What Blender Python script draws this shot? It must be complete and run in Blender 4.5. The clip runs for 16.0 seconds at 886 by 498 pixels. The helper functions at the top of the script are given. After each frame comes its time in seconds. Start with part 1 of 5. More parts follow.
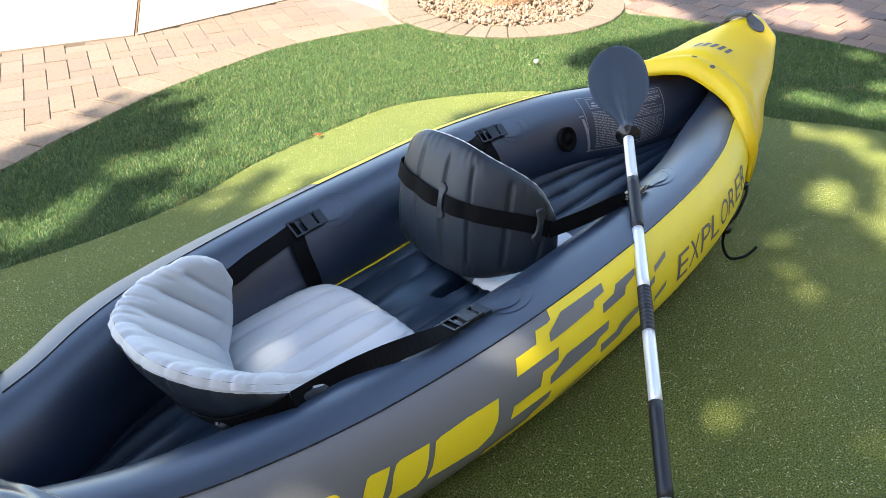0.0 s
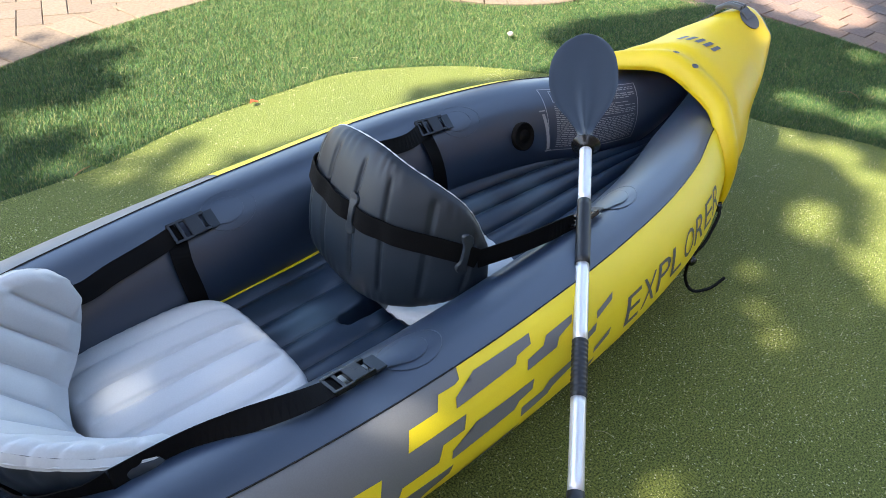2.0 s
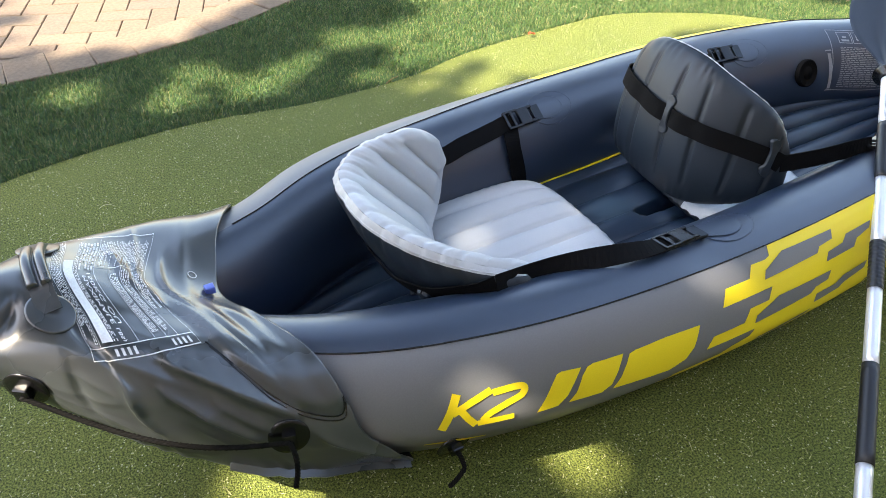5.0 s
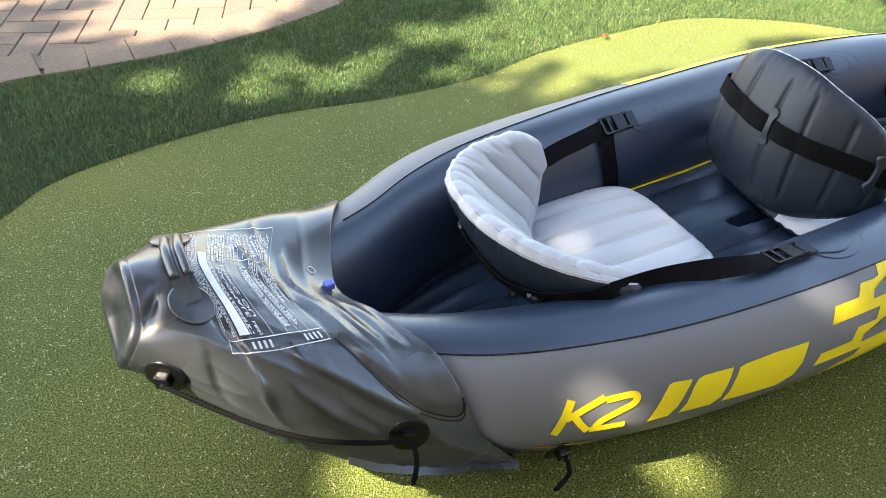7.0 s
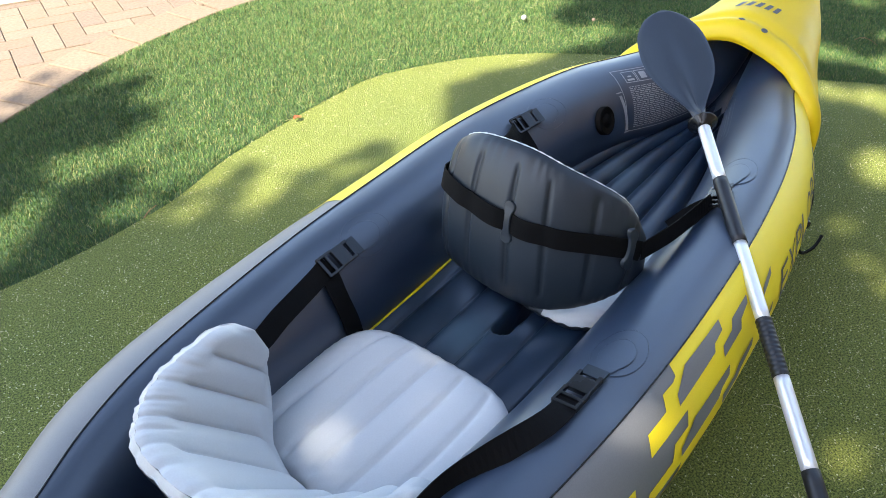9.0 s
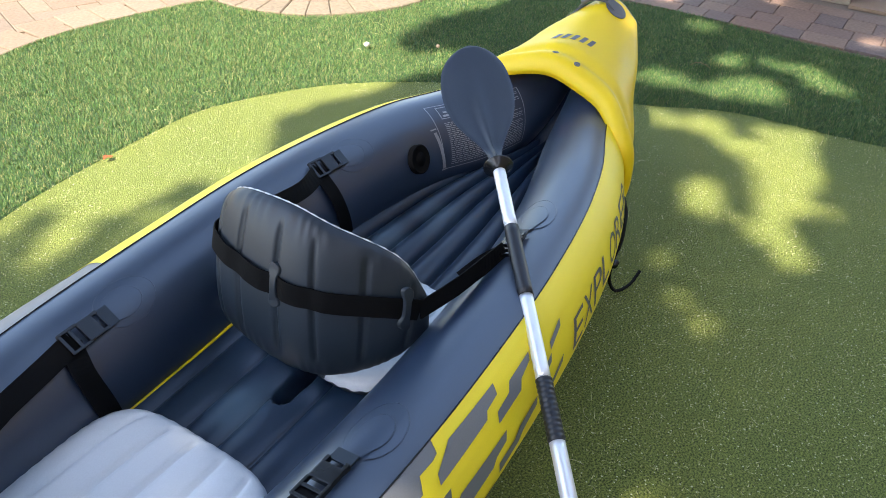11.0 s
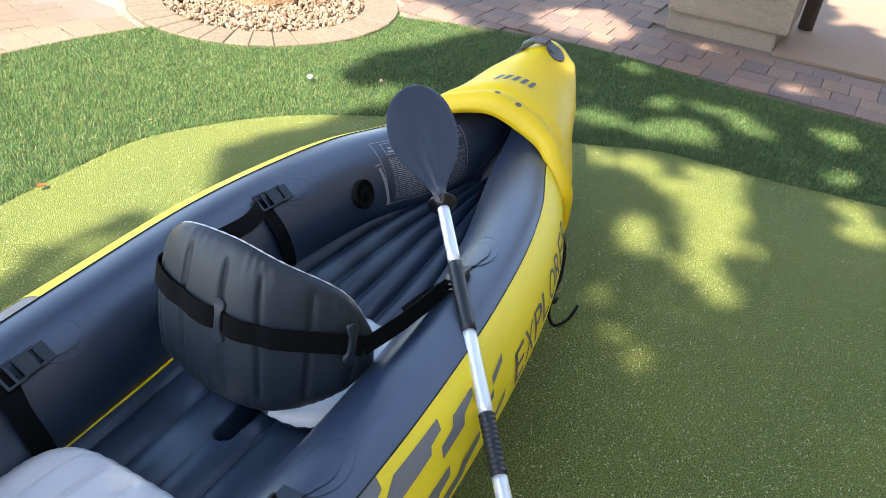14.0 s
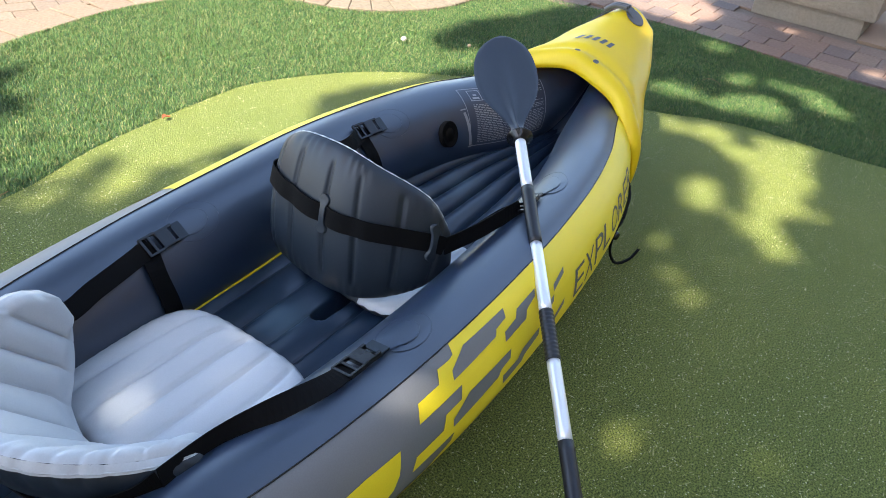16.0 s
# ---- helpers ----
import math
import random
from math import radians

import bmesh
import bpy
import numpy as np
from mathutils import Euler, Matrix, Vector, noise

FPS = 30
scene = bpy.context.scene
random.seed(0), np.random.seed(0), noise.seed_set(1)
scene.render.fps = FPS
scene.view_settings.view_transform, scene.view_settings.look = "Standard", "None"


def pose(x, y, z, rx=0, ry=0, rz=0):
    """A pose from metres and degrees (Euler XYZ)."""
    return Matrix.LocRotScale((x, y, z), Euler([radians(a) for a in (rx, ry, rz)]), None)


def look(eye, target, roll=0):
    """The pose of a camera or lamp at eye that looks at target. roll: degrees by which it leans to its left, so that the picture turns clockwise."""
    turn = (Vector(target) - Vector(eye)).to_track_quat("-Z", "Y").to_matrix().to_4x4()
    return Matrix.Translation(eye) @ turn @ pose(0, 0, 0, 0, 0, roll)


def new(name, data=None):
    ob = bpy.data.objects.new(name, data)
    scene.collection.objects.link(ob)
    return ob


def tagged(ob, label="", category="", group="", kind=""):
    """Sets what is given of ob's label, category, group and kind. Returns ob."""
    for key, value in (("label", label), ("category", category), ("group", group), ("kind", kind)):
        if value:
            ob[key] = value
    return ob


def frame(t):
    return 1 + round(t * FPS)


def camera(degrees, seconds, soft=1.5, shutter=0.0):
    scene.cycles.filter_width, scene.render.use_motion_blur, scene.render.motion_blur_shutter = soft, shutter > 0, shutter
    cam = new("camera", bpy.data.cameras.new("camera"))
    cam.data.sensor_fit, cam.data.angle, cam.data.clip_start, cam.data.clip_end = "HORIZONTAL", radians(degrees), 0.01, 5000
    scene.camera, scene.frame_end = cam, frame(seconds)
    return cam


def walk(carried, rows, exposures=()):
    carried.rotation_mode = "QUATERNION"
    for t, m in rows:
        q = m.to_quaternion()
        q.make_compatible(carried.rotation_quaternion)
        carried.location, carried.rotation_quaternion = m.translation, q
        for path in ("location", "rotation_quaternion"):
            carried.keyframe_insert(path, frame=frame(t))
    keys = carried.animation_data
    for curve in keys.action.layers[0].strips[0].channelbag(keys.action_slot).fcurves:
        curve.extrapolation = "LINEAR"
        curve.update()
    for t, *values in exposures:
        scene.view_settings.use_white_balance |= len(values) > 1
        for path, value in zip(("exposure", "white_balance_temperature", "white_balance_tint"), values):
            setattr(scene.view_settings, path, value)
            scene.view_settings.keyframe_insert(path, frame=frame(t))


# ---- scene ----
cam = camera(59.3, 16.0, 0.85)
EXPOSURES = [(0.0, 2.38, 7110, 10), (1.5, 2.33, 6910, 10), (3.0, 2.45, 7460, 11), (5.8, 2.57, 7810, 11), (7.0, 2.65, 7860, 11), (8.0, 2.55, 7710, 11), (9.5, 2.4, 7160, 10), (12.5, 2.35, 7160, 11), (16.0, 2.33, 6960, 10)]
PATH = [
    (0, (-1.218, -1.189, 1.343), (-0.04, 0.011, 0.26), -0.9),
    (0.5, (-1.17, -1.007, 1.334), (0.163, 0.014, 0.248), 0.6),
    (1, (-1.136, -0.948, 1.34), (0.269, -0.055, 0.232), 3.5),
    (1.5, (-1.022, -0.971, 1.33), (0.315, -0.028, 0.18), 4.2),
    (2, (-0.866, -1.049, 1.306), (0.295, 0.069, 0.122), 4.3),
    (2.5, (-0.829, -1.064, 1.283), (0.079, 0.22, 0.048), 0.4),
    (3, (-0.931, -1.028, 1.287), (-0.151, 0.304, 0.015), -1.2),
    (3.5, (-1.129, -1.01, 1.29), (-0.31, 0.258, -0.022), -0.4),
    (6, (-1.409, -1.184, 1.302), (-0.63, 0.191, 0.077), 2.4),
    (6.5, (-1.492, -1.103, 1.316), (-0.694, 0.235, 0.062), 3.4),
    (7, (-1.468, -1.037, 1.313), (-0.728, 0.317, 0.04), 2.5),
    (7.5, (-1.287, -0.957, 1.302), (-0.565, 0.424, 0.049), 0.4),
    (8, (-1.166, -0.858, 1.291), (-0.301, 0.447, 0.046), -0.5),
    (8.5, (-1.151, -0.718, 1.312), (-0.039, 0.395, 0.078), -0.7),
    (9, (-1.124, -0.687, 1.31), (0.118, 0.309, 0.099), -0.1),
    (9.5, (-1.008, -0.76, 1.312), (0.273, 0.206, 0.117), 1.3),
    (10, (-0.872, -0.843, 1.318), (0.431, 0.089, 0.12), 1.3),
    (12.5, (-0.834, -0.799, 1.342), (0.652, -0.092, 0.204), 5.3),
    (13, (-0.85, -0.806, 1.353), (0.638, -0.073, 0.235), 5.8),
    (13.5, (-0.859, -0.81, 1.353), (0.637, -0.076, 0.246), 6.4),
    (14, (-0.863, -0.82, 1.352), (0.637, -0.106, 0.239), 6.2),
    (14.5, (-0.853, -0.838, 1.344), (0.628, -0.08, 0.234), 5.8),
    (15, (-0.834, -0.887, 1.336), (0.565, 0.01, 0.223), 4.4),
    (15.5, (-0.947, -0.922, 1.339), (0.437, -0.003, 0.225), 4.6),
    (16, (-1.106, -0.963, 1.341), (0.286, -0.101, 0.192), 6.5),
]
walk(cam, [(t, look(eye, target, roll)) for t, eye, target, roll in PATH], EXPOSURES)

# ---------- light ----------
SUN_FROM = Vector((-0.80, 0.0, 1.0)).normalized()
SUN_UP = math.asin(SUN_FROM.z)
world = bpy.data.worlds.new("sky")
scene.world = world
world.use_nodes = True
wn = world.node_tree
sky = wn.nodes.new("ShaderNodeTexSky")
sky.sky_type, sky.sun_disc = "NISHITA", False
sky.sun_elevation, sky.sun_rotation = SUN_UP, math.atan2(SUN_FROM.x, SUN_FROM.y)
wn.links.new(sky.outputs[0], wn.nodes["Background"].inputs[0])
wn.nodes["Background"].inputs[1].default_value = 0.16
sun = new("sun", bpy.data.lights.new("sun", "SUN"))
sun.data.energy, sun.data.angle, sun.data.color = 4.0, radians(0.53), (1.0, 0.95, 0.87)
sun.matrix_world = look((0, 0, 8), Vector((0, 0, 8)) - SUN_FROM)


# ---------- materials ----------
def nodes_of(name):
    m = bpy.data.materials.new(name)
    m.use_nodes = True
    return m, m.node_tree, m.node_tree.nodes["Principled BSDF"]


def node(tree, kind, links=(), **values):
    n = tree.nodes.new(kind)
    for key, v in values.items():
        n.inputs[key.replace("_", " ")].default_value = v
    for key, out in links:
        tree.links.new(out, n.inputs[key])
    return n


def ramp(tree, out, stops):
    r = tree.nodes.new("ShaderNodeValToRGB")
    e = r.color_ramp.elements
    e[0].position, e[0].color = stops[0][0], (*stops[0][1], 1)
    e[1].position, e[1].color = stops[-1][0], (*stops[-1][1], 1)
    for p, c in stops[1:-1]:
        e.new(p).color = (*c, 1)
    tree.links.new(out, r.inputs[0])
    return r.outputs[0]


def bumped(tree, bsdf, height, strength, distance):
    b = node(tree, "ShaderNodeBump", [("Height", height)], Strength=strength, Distance=distance)
    tree.links.new(b.outputs[0], bsdf.inputs["Normal"])


def shade(c, k):
    return tuple(min(1, v * k) for v in c)


def surface(name, colour, rough, coarse=3.0, fine=120.0, spread=0.12, bump=0.15, depth=0.002, metal=0.0, sheen=0.5, coat=0.0):
    """A plain real surface: colour that drifts at two scales, uneven gloss and fine relief."""
    m, t, b = nodes_of(name)
    at = t.nodes.new("ShaderNodeTexCoord").outputs["Object"]
    big = node(t, "ShaderNodeTexNoise", [("Vector", at)], Scale=coarse, Detail=4.0)
    small = node(t, "ShaderNodeTexNoise", [("Vector", at)], Scale=fine, Detail=3.0)
    mix = node(t, "ShaderNodeMath", [(0, big.outputs[0]), (1, small.outputs[0])])
    mix.operation = "ADD"
    half = node(t, "ShaderNodeMath", [(0, mix.outputs[0])])
    half.operation = "MULTIPLY"
    half.inputs[1].default_value = 0.5
    t.links.new(ramp(t, half.outputs[0], [(0.3, shade(colour, 1 - spread)), (0.7, shade(colour, 1 + spread))]), b.inputs["Base Color"])
    gloss = node(t, "ShaderNodeMapRange", [("Value", big.outputs[0])])
    gloss.inputs["To Min"].default_value, gloss.inputs["To Max"].default_value = max(0.03, rough - 0.08), min(1, rough + 0.08)
    t.links.new(gloss.outputs[0], b.inputs["Roughness"])
    b.inputs["Metallic"].default_value = metal
    b.inputs["Coat Weight"].default_value, b.inputs["Coat Roughness"].default_value = coat, max(0.15, rough - 0.06)
    b.inputs["Specular IOR Level"].default_value = sheen
    if bump:
        bumped(t, b, small.outputs[0], bump, depth)
    return m


VINYL = surface("dark_vinyl", (0.011, 0.026, 0.056), 0.41, 4, 420, 0.12, 0.12, 0.0006, sheen=0.85, coat=0.65)
VINYL_SIDE = surface("grey_side_vinyl", (0.160, 0.166, 0.176), 0.46, 4, 420, 0.10, 0.15, 0.0006, sheen=0.5, coat=0.0)
FLOOR_VINYL = surface("floor_vinyl", (0.008, 0.021, 0.044), 0.38, 5, 300, 0.15, 0.12, 0.0006, sheen=0.55, coat=0.1)
COVER_GREY = surface("grey_cover_fabric", (0.046, 0.053, 0.058), 0.28, 6, 900, 0.10, 0.15, 0.0003, sheen=0.9, coat=0.3)
YELLOW = surface("yellow_fabric", (0.86, 0.62, 0.012), 0.45, 6, 800, 0.06, 0.2, 0.0004)
yt, yb = YELLOW.node_tree, YELLOW.node_tree.nodes["Principled BSDF"]
glow = node(yt, "ShaderNodeBsdfTranslucent", Color=(0.90, 0.55, 0.03, 1))
blend = node(yt, "ShaderNodeMixShader", [(1, yb.outputs[0]), (2, glow.outputs[0])], Fac=0.16)
yt.links.new(blend.outputs[0], yt.nodes["Material Output"].inputs["Surface"])
YELLOW_PRINT = surface("yellow_print", (0.88, 0.69, 0.025), 0.5, 6, 500, 0.06, 0.15, 0.0004)
DARK_PRINT = surface("dark_print", (0.10, 0.10, 0.105), 0.5, 6, 500, 0.1, 0.15, 0.0004)
TUBE_PRINT = surface("pale_grey_print", (0.36, 0.37, 0.39), 0.5, 20, 300, 0.2, 0)
WHITE_PRINT = surface("white_print", (0.78, 0.79, 0.80), 0.5, 20, 300, 0.2, 0)
SEAT_LIGHT = surface("light_seat_vinyl", (0.49, 0.52, 0.545), 0.42, 5, 350, 0.06, 0.12, 0.0006)
SEAT_DARK = surface("dark_seat_vinyl", (0.0115, 0.0195, 0.030), 0.46, 5, 350, 0.12, 0.12, 0.0006)
WEB = surface("black_webbing", (0.0035, 0.0035, 0.004), 0.75, 10, 700, 0.2, 0.5, 0.001, sheen=0.1)
PLASTIC = surface("black_plastic", (0.005, 0.005, 0.006), 0.26, 10, 300, 0.15, 0.1, 0.0004)
BLADE = surface("blade_plastic", (0.013, 0.019, 0.031), 0.5, 8, 500, 0.1, 0.15, 0.0006)
ALU = surface("brushed_aluminium", (0.80, 0.81, 0.83), 0.34, 10, 600, 0.04, 0.05, 0.0003, metal=0.48)
GRIP = surface("black_grip", (0.012, 0.013, 0.016), 0.45, 10, 260, 0.15, 0.2, 0.0006)
ROPE = surface("black_rope", (0.006, 0.006, 0.006), 0.85, 30, 900, 0.25, 0.6, 0.002, sheen=0.15)
BLUE_CAP = surface("blue_valve_cap", (0.10, 0.16, 0.55), 0.3, 20, 200, 0.1, 0)
STUCCO = surface("stucco", (0.25, 0.20, 0.15), 0.9, 3, 45, 0.12, 0.9, 0.012)
CONCRETE = surface("concrete_slab", (0.27, 0.215, 0.165), 0.9, 1.5, 160, 0.09, 0.4, 0.003)
PLINTH = surface("plinth_concrete", (0.235, 0.19, 0.145), 0.9, 4, 70, 0.16, 0.5, 0.004)
JOINT = surface("joint_sand", (0.15, 0.115, 0.09), 0.95, 4, 200, 0.2, 0.5, 0.003)
PATIO = surface("patio_concrete", (0.21, 0.140, 0.095), 0.9, 1.5, 160, 0.12, 0.4, 0.003)
SOIL = surface("bed_soil", (0.22, 0.17, 0.12), 0.95, 5, 60, 0.3, 0.8, 0.01)
BARK = surface("bark", (0.22, 0.13, 0.075), 0.9, 8, 40, 0.45, 1.0, 0.02)
LEAF = surface("leaf", (0.06, 0.10, 0.03), 0.6, 5, 40, 0.3, 0)
BOW_GREY = surface("bow_handle_vinyl", (0.075, 0.075, 0.08), 0.42, 8, 300, 0.1, 0.1)
METAL_DARK = surface("dark_downpipe", (0.09, 0.075, 0.06), 0.6, 6, 80, 0.2, 0.1)


def varied(name, colours, rough, fine, bump, depth, info="Random"):
    """For pieces and scattered bits: each takes its own colour from a ramp, with grain on it."""
    m, t, b = nodes_of(name)
    if info == "Random":
        own = t.nodes.new("ShaderNodeObjectInfo").outputs["Random"]
    else:
        own = t.nodes.new("ShaderNodeNewGeometry").outputs["Random Per Island"]
    at = t.nodes.new("ShaderNodeTexCoord").outputs["Object"]
    grain = node(t, "ShaderNodeTexNoise", [("Vector", at)], Scale=fine, Detail=4.0)
    steps = [(n / max(1, len(colours) - 1), c) for n, c in enumerate(colours)]
    base = ramp(t, own, steps)
    mul = t.nodes.new("ShaderNodeMix")
    mul.data_type, mul.blend_type = "RGBA", "MULTIPLY"
    mul.inputs[0].default_value = 0.55
    t.links.new(base, mul.inputs[6])
    t.links.new(ramp(t, grain.outputs[0], [(0.3, (0.62, 0.6, 0.58)), (0.65, (1.15, 1.15, 1.15))]), mul.inputs[7])
    t.links.new(mul.outputs[2], b.inputs["Base Color"])
    b.inputs["Roughness"].default_value = rough
    if bump:
        bumped(t, b, grain.outputs[0], bump, depth)
    return m


PAVER = varied("concrete_paver", [(0.152, 0.111, 0.077), (0.138, 0.099, 0.070), (0.160, 0.122, 0.087), (0.130, 0.098, 0.074), (0.147, 0.108, 0.076)], 0.9, 60, 0.5, 0.004)
SIDE_PAVER = varied("mixed_paver", [(0.19, 0.112, 0.078), (0.125, 0.092, 0.082), (0.225, 0.142, 0.100), (0.16, 0.102, 0.080), (0.205, 0.125, 0.088), (0.115, 0.088, 0.082), (0.20, 0.130, 0.092)], 0.9, 60, 0.5, 0.004)
RING_PAVER = varied("cream_paver", [(0.150, 0.120, 0.083), (0.138, 0.108, 0.075), (0.158, 0.127, 0.090)], 0.9, 60, 0.5, 0.004)
EDGE_PAVER = varied("edging_paver", [(0.160, 0.118, 0.082), (0.146, 0.106, 0.073), (0.168, 0.128, 0.090)], 0.9, 60, 0.5, 0.004)
PEBBLE = varied("bed_gravel", [(0.20, 0.14, 0.095), (0.24, 0.175, 0.12), (0.155, 0.098, 0.066), (0.29, 0.225, 0.165), (0.21, 0.15, 0.105)], 0.85, 30, 0.4, 0.004, "island")
GRASS = varied("turf_blade", [(0.018, 0.058, 0.017), (0.031, 0.092, 0.023), (0.050, 0.128, 0.029), (0.076, 0.158, 0.034), (0.125, 0.185, 0.052), (0.30, 0.27, 0.12)], 0.6, 20, 0, 0, "island")
FLECK = varied("pale_fibre", [(0.30, 0.31, 0.13), (0.48, 0.46, 0.24), (0.22, 0.26, 0.09)], 0.7, 30, 0, 0, "island")


def green_material():
    """Short putting turf: fine fibre grain, pale infill specks, worn drifts."""
    m, t, b = nodes_of("putting_green")
    at = t.nodes.new("ShaderNodeTexCoord").outputs["Object"]
    drift = node(t, "ShaderNodeTexNoise", [("Vector", at)], Scale=1.6, Detail=5.0)
    grain = node(t, "ShaderNodeTexNoise", [("Vector", at)], Scale=230.0, Detail=3.0, Roughness=0.7)
    tufts = node(t, "ShaderNodeTexVoronoi", [("Vector", at)], Scale=330.0)
    base = ramp(t, drift.outputs[0], [(0.3, (0.117, 0.147, 0.037)), (0.7, (0.162, 0.182, 0.045))])
    fibre = ramp(t, grain.outputs[0], [(0.40, (0.30, 0.34, 0.30)), (0.51, (0.97, 1.0, 0.95)), (0.62, (1.5, 1.48, 1.38))])
    mul = t.nodes.new("ShaderNodeMix")
    mul.data_type, mul.blend_type = "RGBA", "MULTIPLY"
    mul.inputs[0].default_value = 1.0
    t.links.new(base, mul.inputs[6])
    t.links.new(fibre, mul.inputs[7])
    speck = node(t, "ShaderNodeTexVoronoi", [("Vector", at)], Scale=125.0)
    near = node(t, "ShaderNodeMath", [(0, speck.outputs["Distance"])])
    near.operation = "LESS_THAN"
    near.inputs[1].default_value = 0.24
    pick = t.nodes.new("ShaderNodeSeparateColor")
    t.links.new(speck.outputs["Color"], pick.inputs[0])
    few = node(t, "ShaderNodeMath", [(0, pick.outputs[0])])
    few.operation = "GREATER_THAN"
    few.inputs[1].default_value = 0.83
    both = node(t, "ShaderNodeMath", [(0, near.outputs[0]), (1, few.outputs[0])])
    both.operation = "MULTIPLY"
    last = t.nodes.new("ShaderNodeMix")
    last.data_type = "RGBA"
    t.links.new(both.outputs[0], last.inputs[0])
    t.links.new(mul.outputs[2], last.inputs[6])
    last.inputs[7].default_value = (0.44, 0.45, 0.28, 1)
    t.links.new(last.outputs[2], b.inputs["Base Color"])
    b.inputs["Roughness"].default_value = 0.8
    b.inputs["Specular IOR Level"].default_value = 0.2
    bumped(t, b, tufts.outputs["Distance"], 0.9, 0.004)
    return m


GREEN = green_material()


# ---------- mesh helpers ----------
def mesh_of(name, bm, material, smooth=True):
    data = bpy.data.meshes.new(name)
    bm.normal_update()
    for f in bm.faces:
        f.smooth = smooth
    bm.to_mesh(data)
    bm.free()
    for mat in material if isinstance(material, (list, tuple)) else (material,):
        data.materials.append(mat)
    return data


def part(name, bm, material, parent, label="", smooth=True):
    ob = new(name, mesh_of(name, bm, material, smooth))
    ob.parent = parent
    return tagged(ob, label)


def thing(name, label, category, group="", at=(0, 0, 0)):
    ob = new(name)
    ob.location = at
    ob.empty_display_size = 0.05
    return tagged(ob, label, category, group)


def setting(name, bm, material, label, category, smooth=False):
    return tagged(new(name, mesh_of(name, bm, material, smooth)), label, category, kind="structure")


def grid(fn, nu, nv, wrap_v=False, bm=None):
    """A sheet of quads; fn(u, v) gives a point for u and v in 0..1."""
    bm = bm or bmesh.new()
    cols = nv if wrap_v else nv + 1
    rows = [[bm.verts.new(fn(i / nu, j / nv)) for j in range(cols)] for i in range(nu + 1)]
    for i in range(nu):
        for j in range(nv):
            k = (j + 1) % cols
            bm.faces.new((rows[i][j], rows[i + 1][j], rows[i + 1][k], rows[i][k]))
    return bm


def sweep(points, radius, sides=8, bm=None, closed_ends=True):
    """A round bar along points; radius a number or a function of 0..1."""
    bm = bm or bmesh.new()
    pts = [Vector(p) for p in points]
    rings, up = [], Vector((0.13, 0.21, 1)).normalized()
    for n, p in enumerate(pts):
        d = (pts[min(n + 1, len(pts) - 1)] - pts[max(n - 1, 0)]).normalized()
        a = d.cross(up).normalized()
        c = a.cross(d)
        r = radius(n / (len(pts) - 1)) if callable(radius) else radius
        rings.append([bm.verts.new(p + r * (math.cos(w) * a + math.sin(w) * c)) for w in (2 * math.pi * k / sides for k in range(sides))])
    for r0, r1 in zip(rings, rings[1:]):
        for k in range(sides):
            bm.faces.new((r0[k], r0[(k + 1) % sides], r1[(k + 1) % sides], r1[k]))
    if closed_ends:
        bm.faces.new(rings[0][::-1])
        bm.faces.new(rings[-1])
    return bm


def curve_through(points, steps=8):
    """Points on a smooth line through the given ones."""
    pts = [Vector(p) for p in points]
    out = []
    for n in range(len(pts) - 1):
        p0, p1, p2, p3 = pts[max(n - 1, 0)], pts[n], pts[n + 1], pts[min(n + 2, len(pts) - 1)]
        for k in range(steps):
            u = k / steps
            out.append(0.5 * (2 * p1 + (p2 - p0) * u + (2 * p0 - 5 * p1 + 4 * p2 - p3) * u * u + (3 * p1 - p0 - 3 * p2 + p3) * u**3))
    return out + [pts[-1]]


def ribbon(points, width_dirs, width, thick, steps=8, bm=None):
    """A strap along a smooth line; width_dirs gives the way across it at each point."""
    bm = bm or bmesh.new()
    line, across = curve_through(points, steps), curve_through(width_dirs, steps)
    rings = []
    for n, p in enumerate(line):
        d = (line[min(n + 1, len(line) - 1)] - line[max(n - 1, 0)]).normalized()
        a = across[n] - across[n].dot(d) * d
        a.normalize()
        c = d.cross(a)
        rings.append([bm.verts.new(p + s * width / 2 * a + q * thick / 2 * c) for s, q in ((1, 1), (1, -1), (-1, -1), (-1, 1))])
    for r0, r1 in zip(rings, rings[1:]):
        for k in range(4):
            bm.faces.new((r0[k], r0[(k + 1) % 4], r1[(k + 1) % 4], r1[k]))
    bm.faces.new(rings[0][::-1])
    bm.faces.new(rings[-1])
    return bm


def box(size, at=(0, 0, 0), turn=None, bevel=0.0, bm=None):
    bm = bm or bmesh.new()
    m = Matrix.Translation(at) @ (turn or Matrix()) @ Matrix.Diagonal((*size, 1))
    made = bmesh.ops.create_cube(bm, size=1, matrix=m)["verts"]
    if bevel:
        edges = list({e for v in made for e in v.link_edges})
        bmesh.ops.bevel(bm, geom=edges, offset=bevel, segments=2, affect="EDGES", profile=0.7)
    return bm


def frame_of(x_way, up=(0, 0, 1)):
    """A turn whose x axis is x_way and whose z axis is as near up as may be."""
    a = Vector(x_way).normalized()
    b = Vector(up).cross(a).normalized()
    return Matrix((a, b, a.cross(b))).transposed().to_4x4()


def fill(outline, z, bm=None):
    """A flat face with the given outline."""
    bm = bm or bmesh.new()
    f = bm.faces.new([bm.verts.new((x, y, z)) for x, y in outline])
    bmesh.ops.triangulate(bm, faces=[f])
    return bm


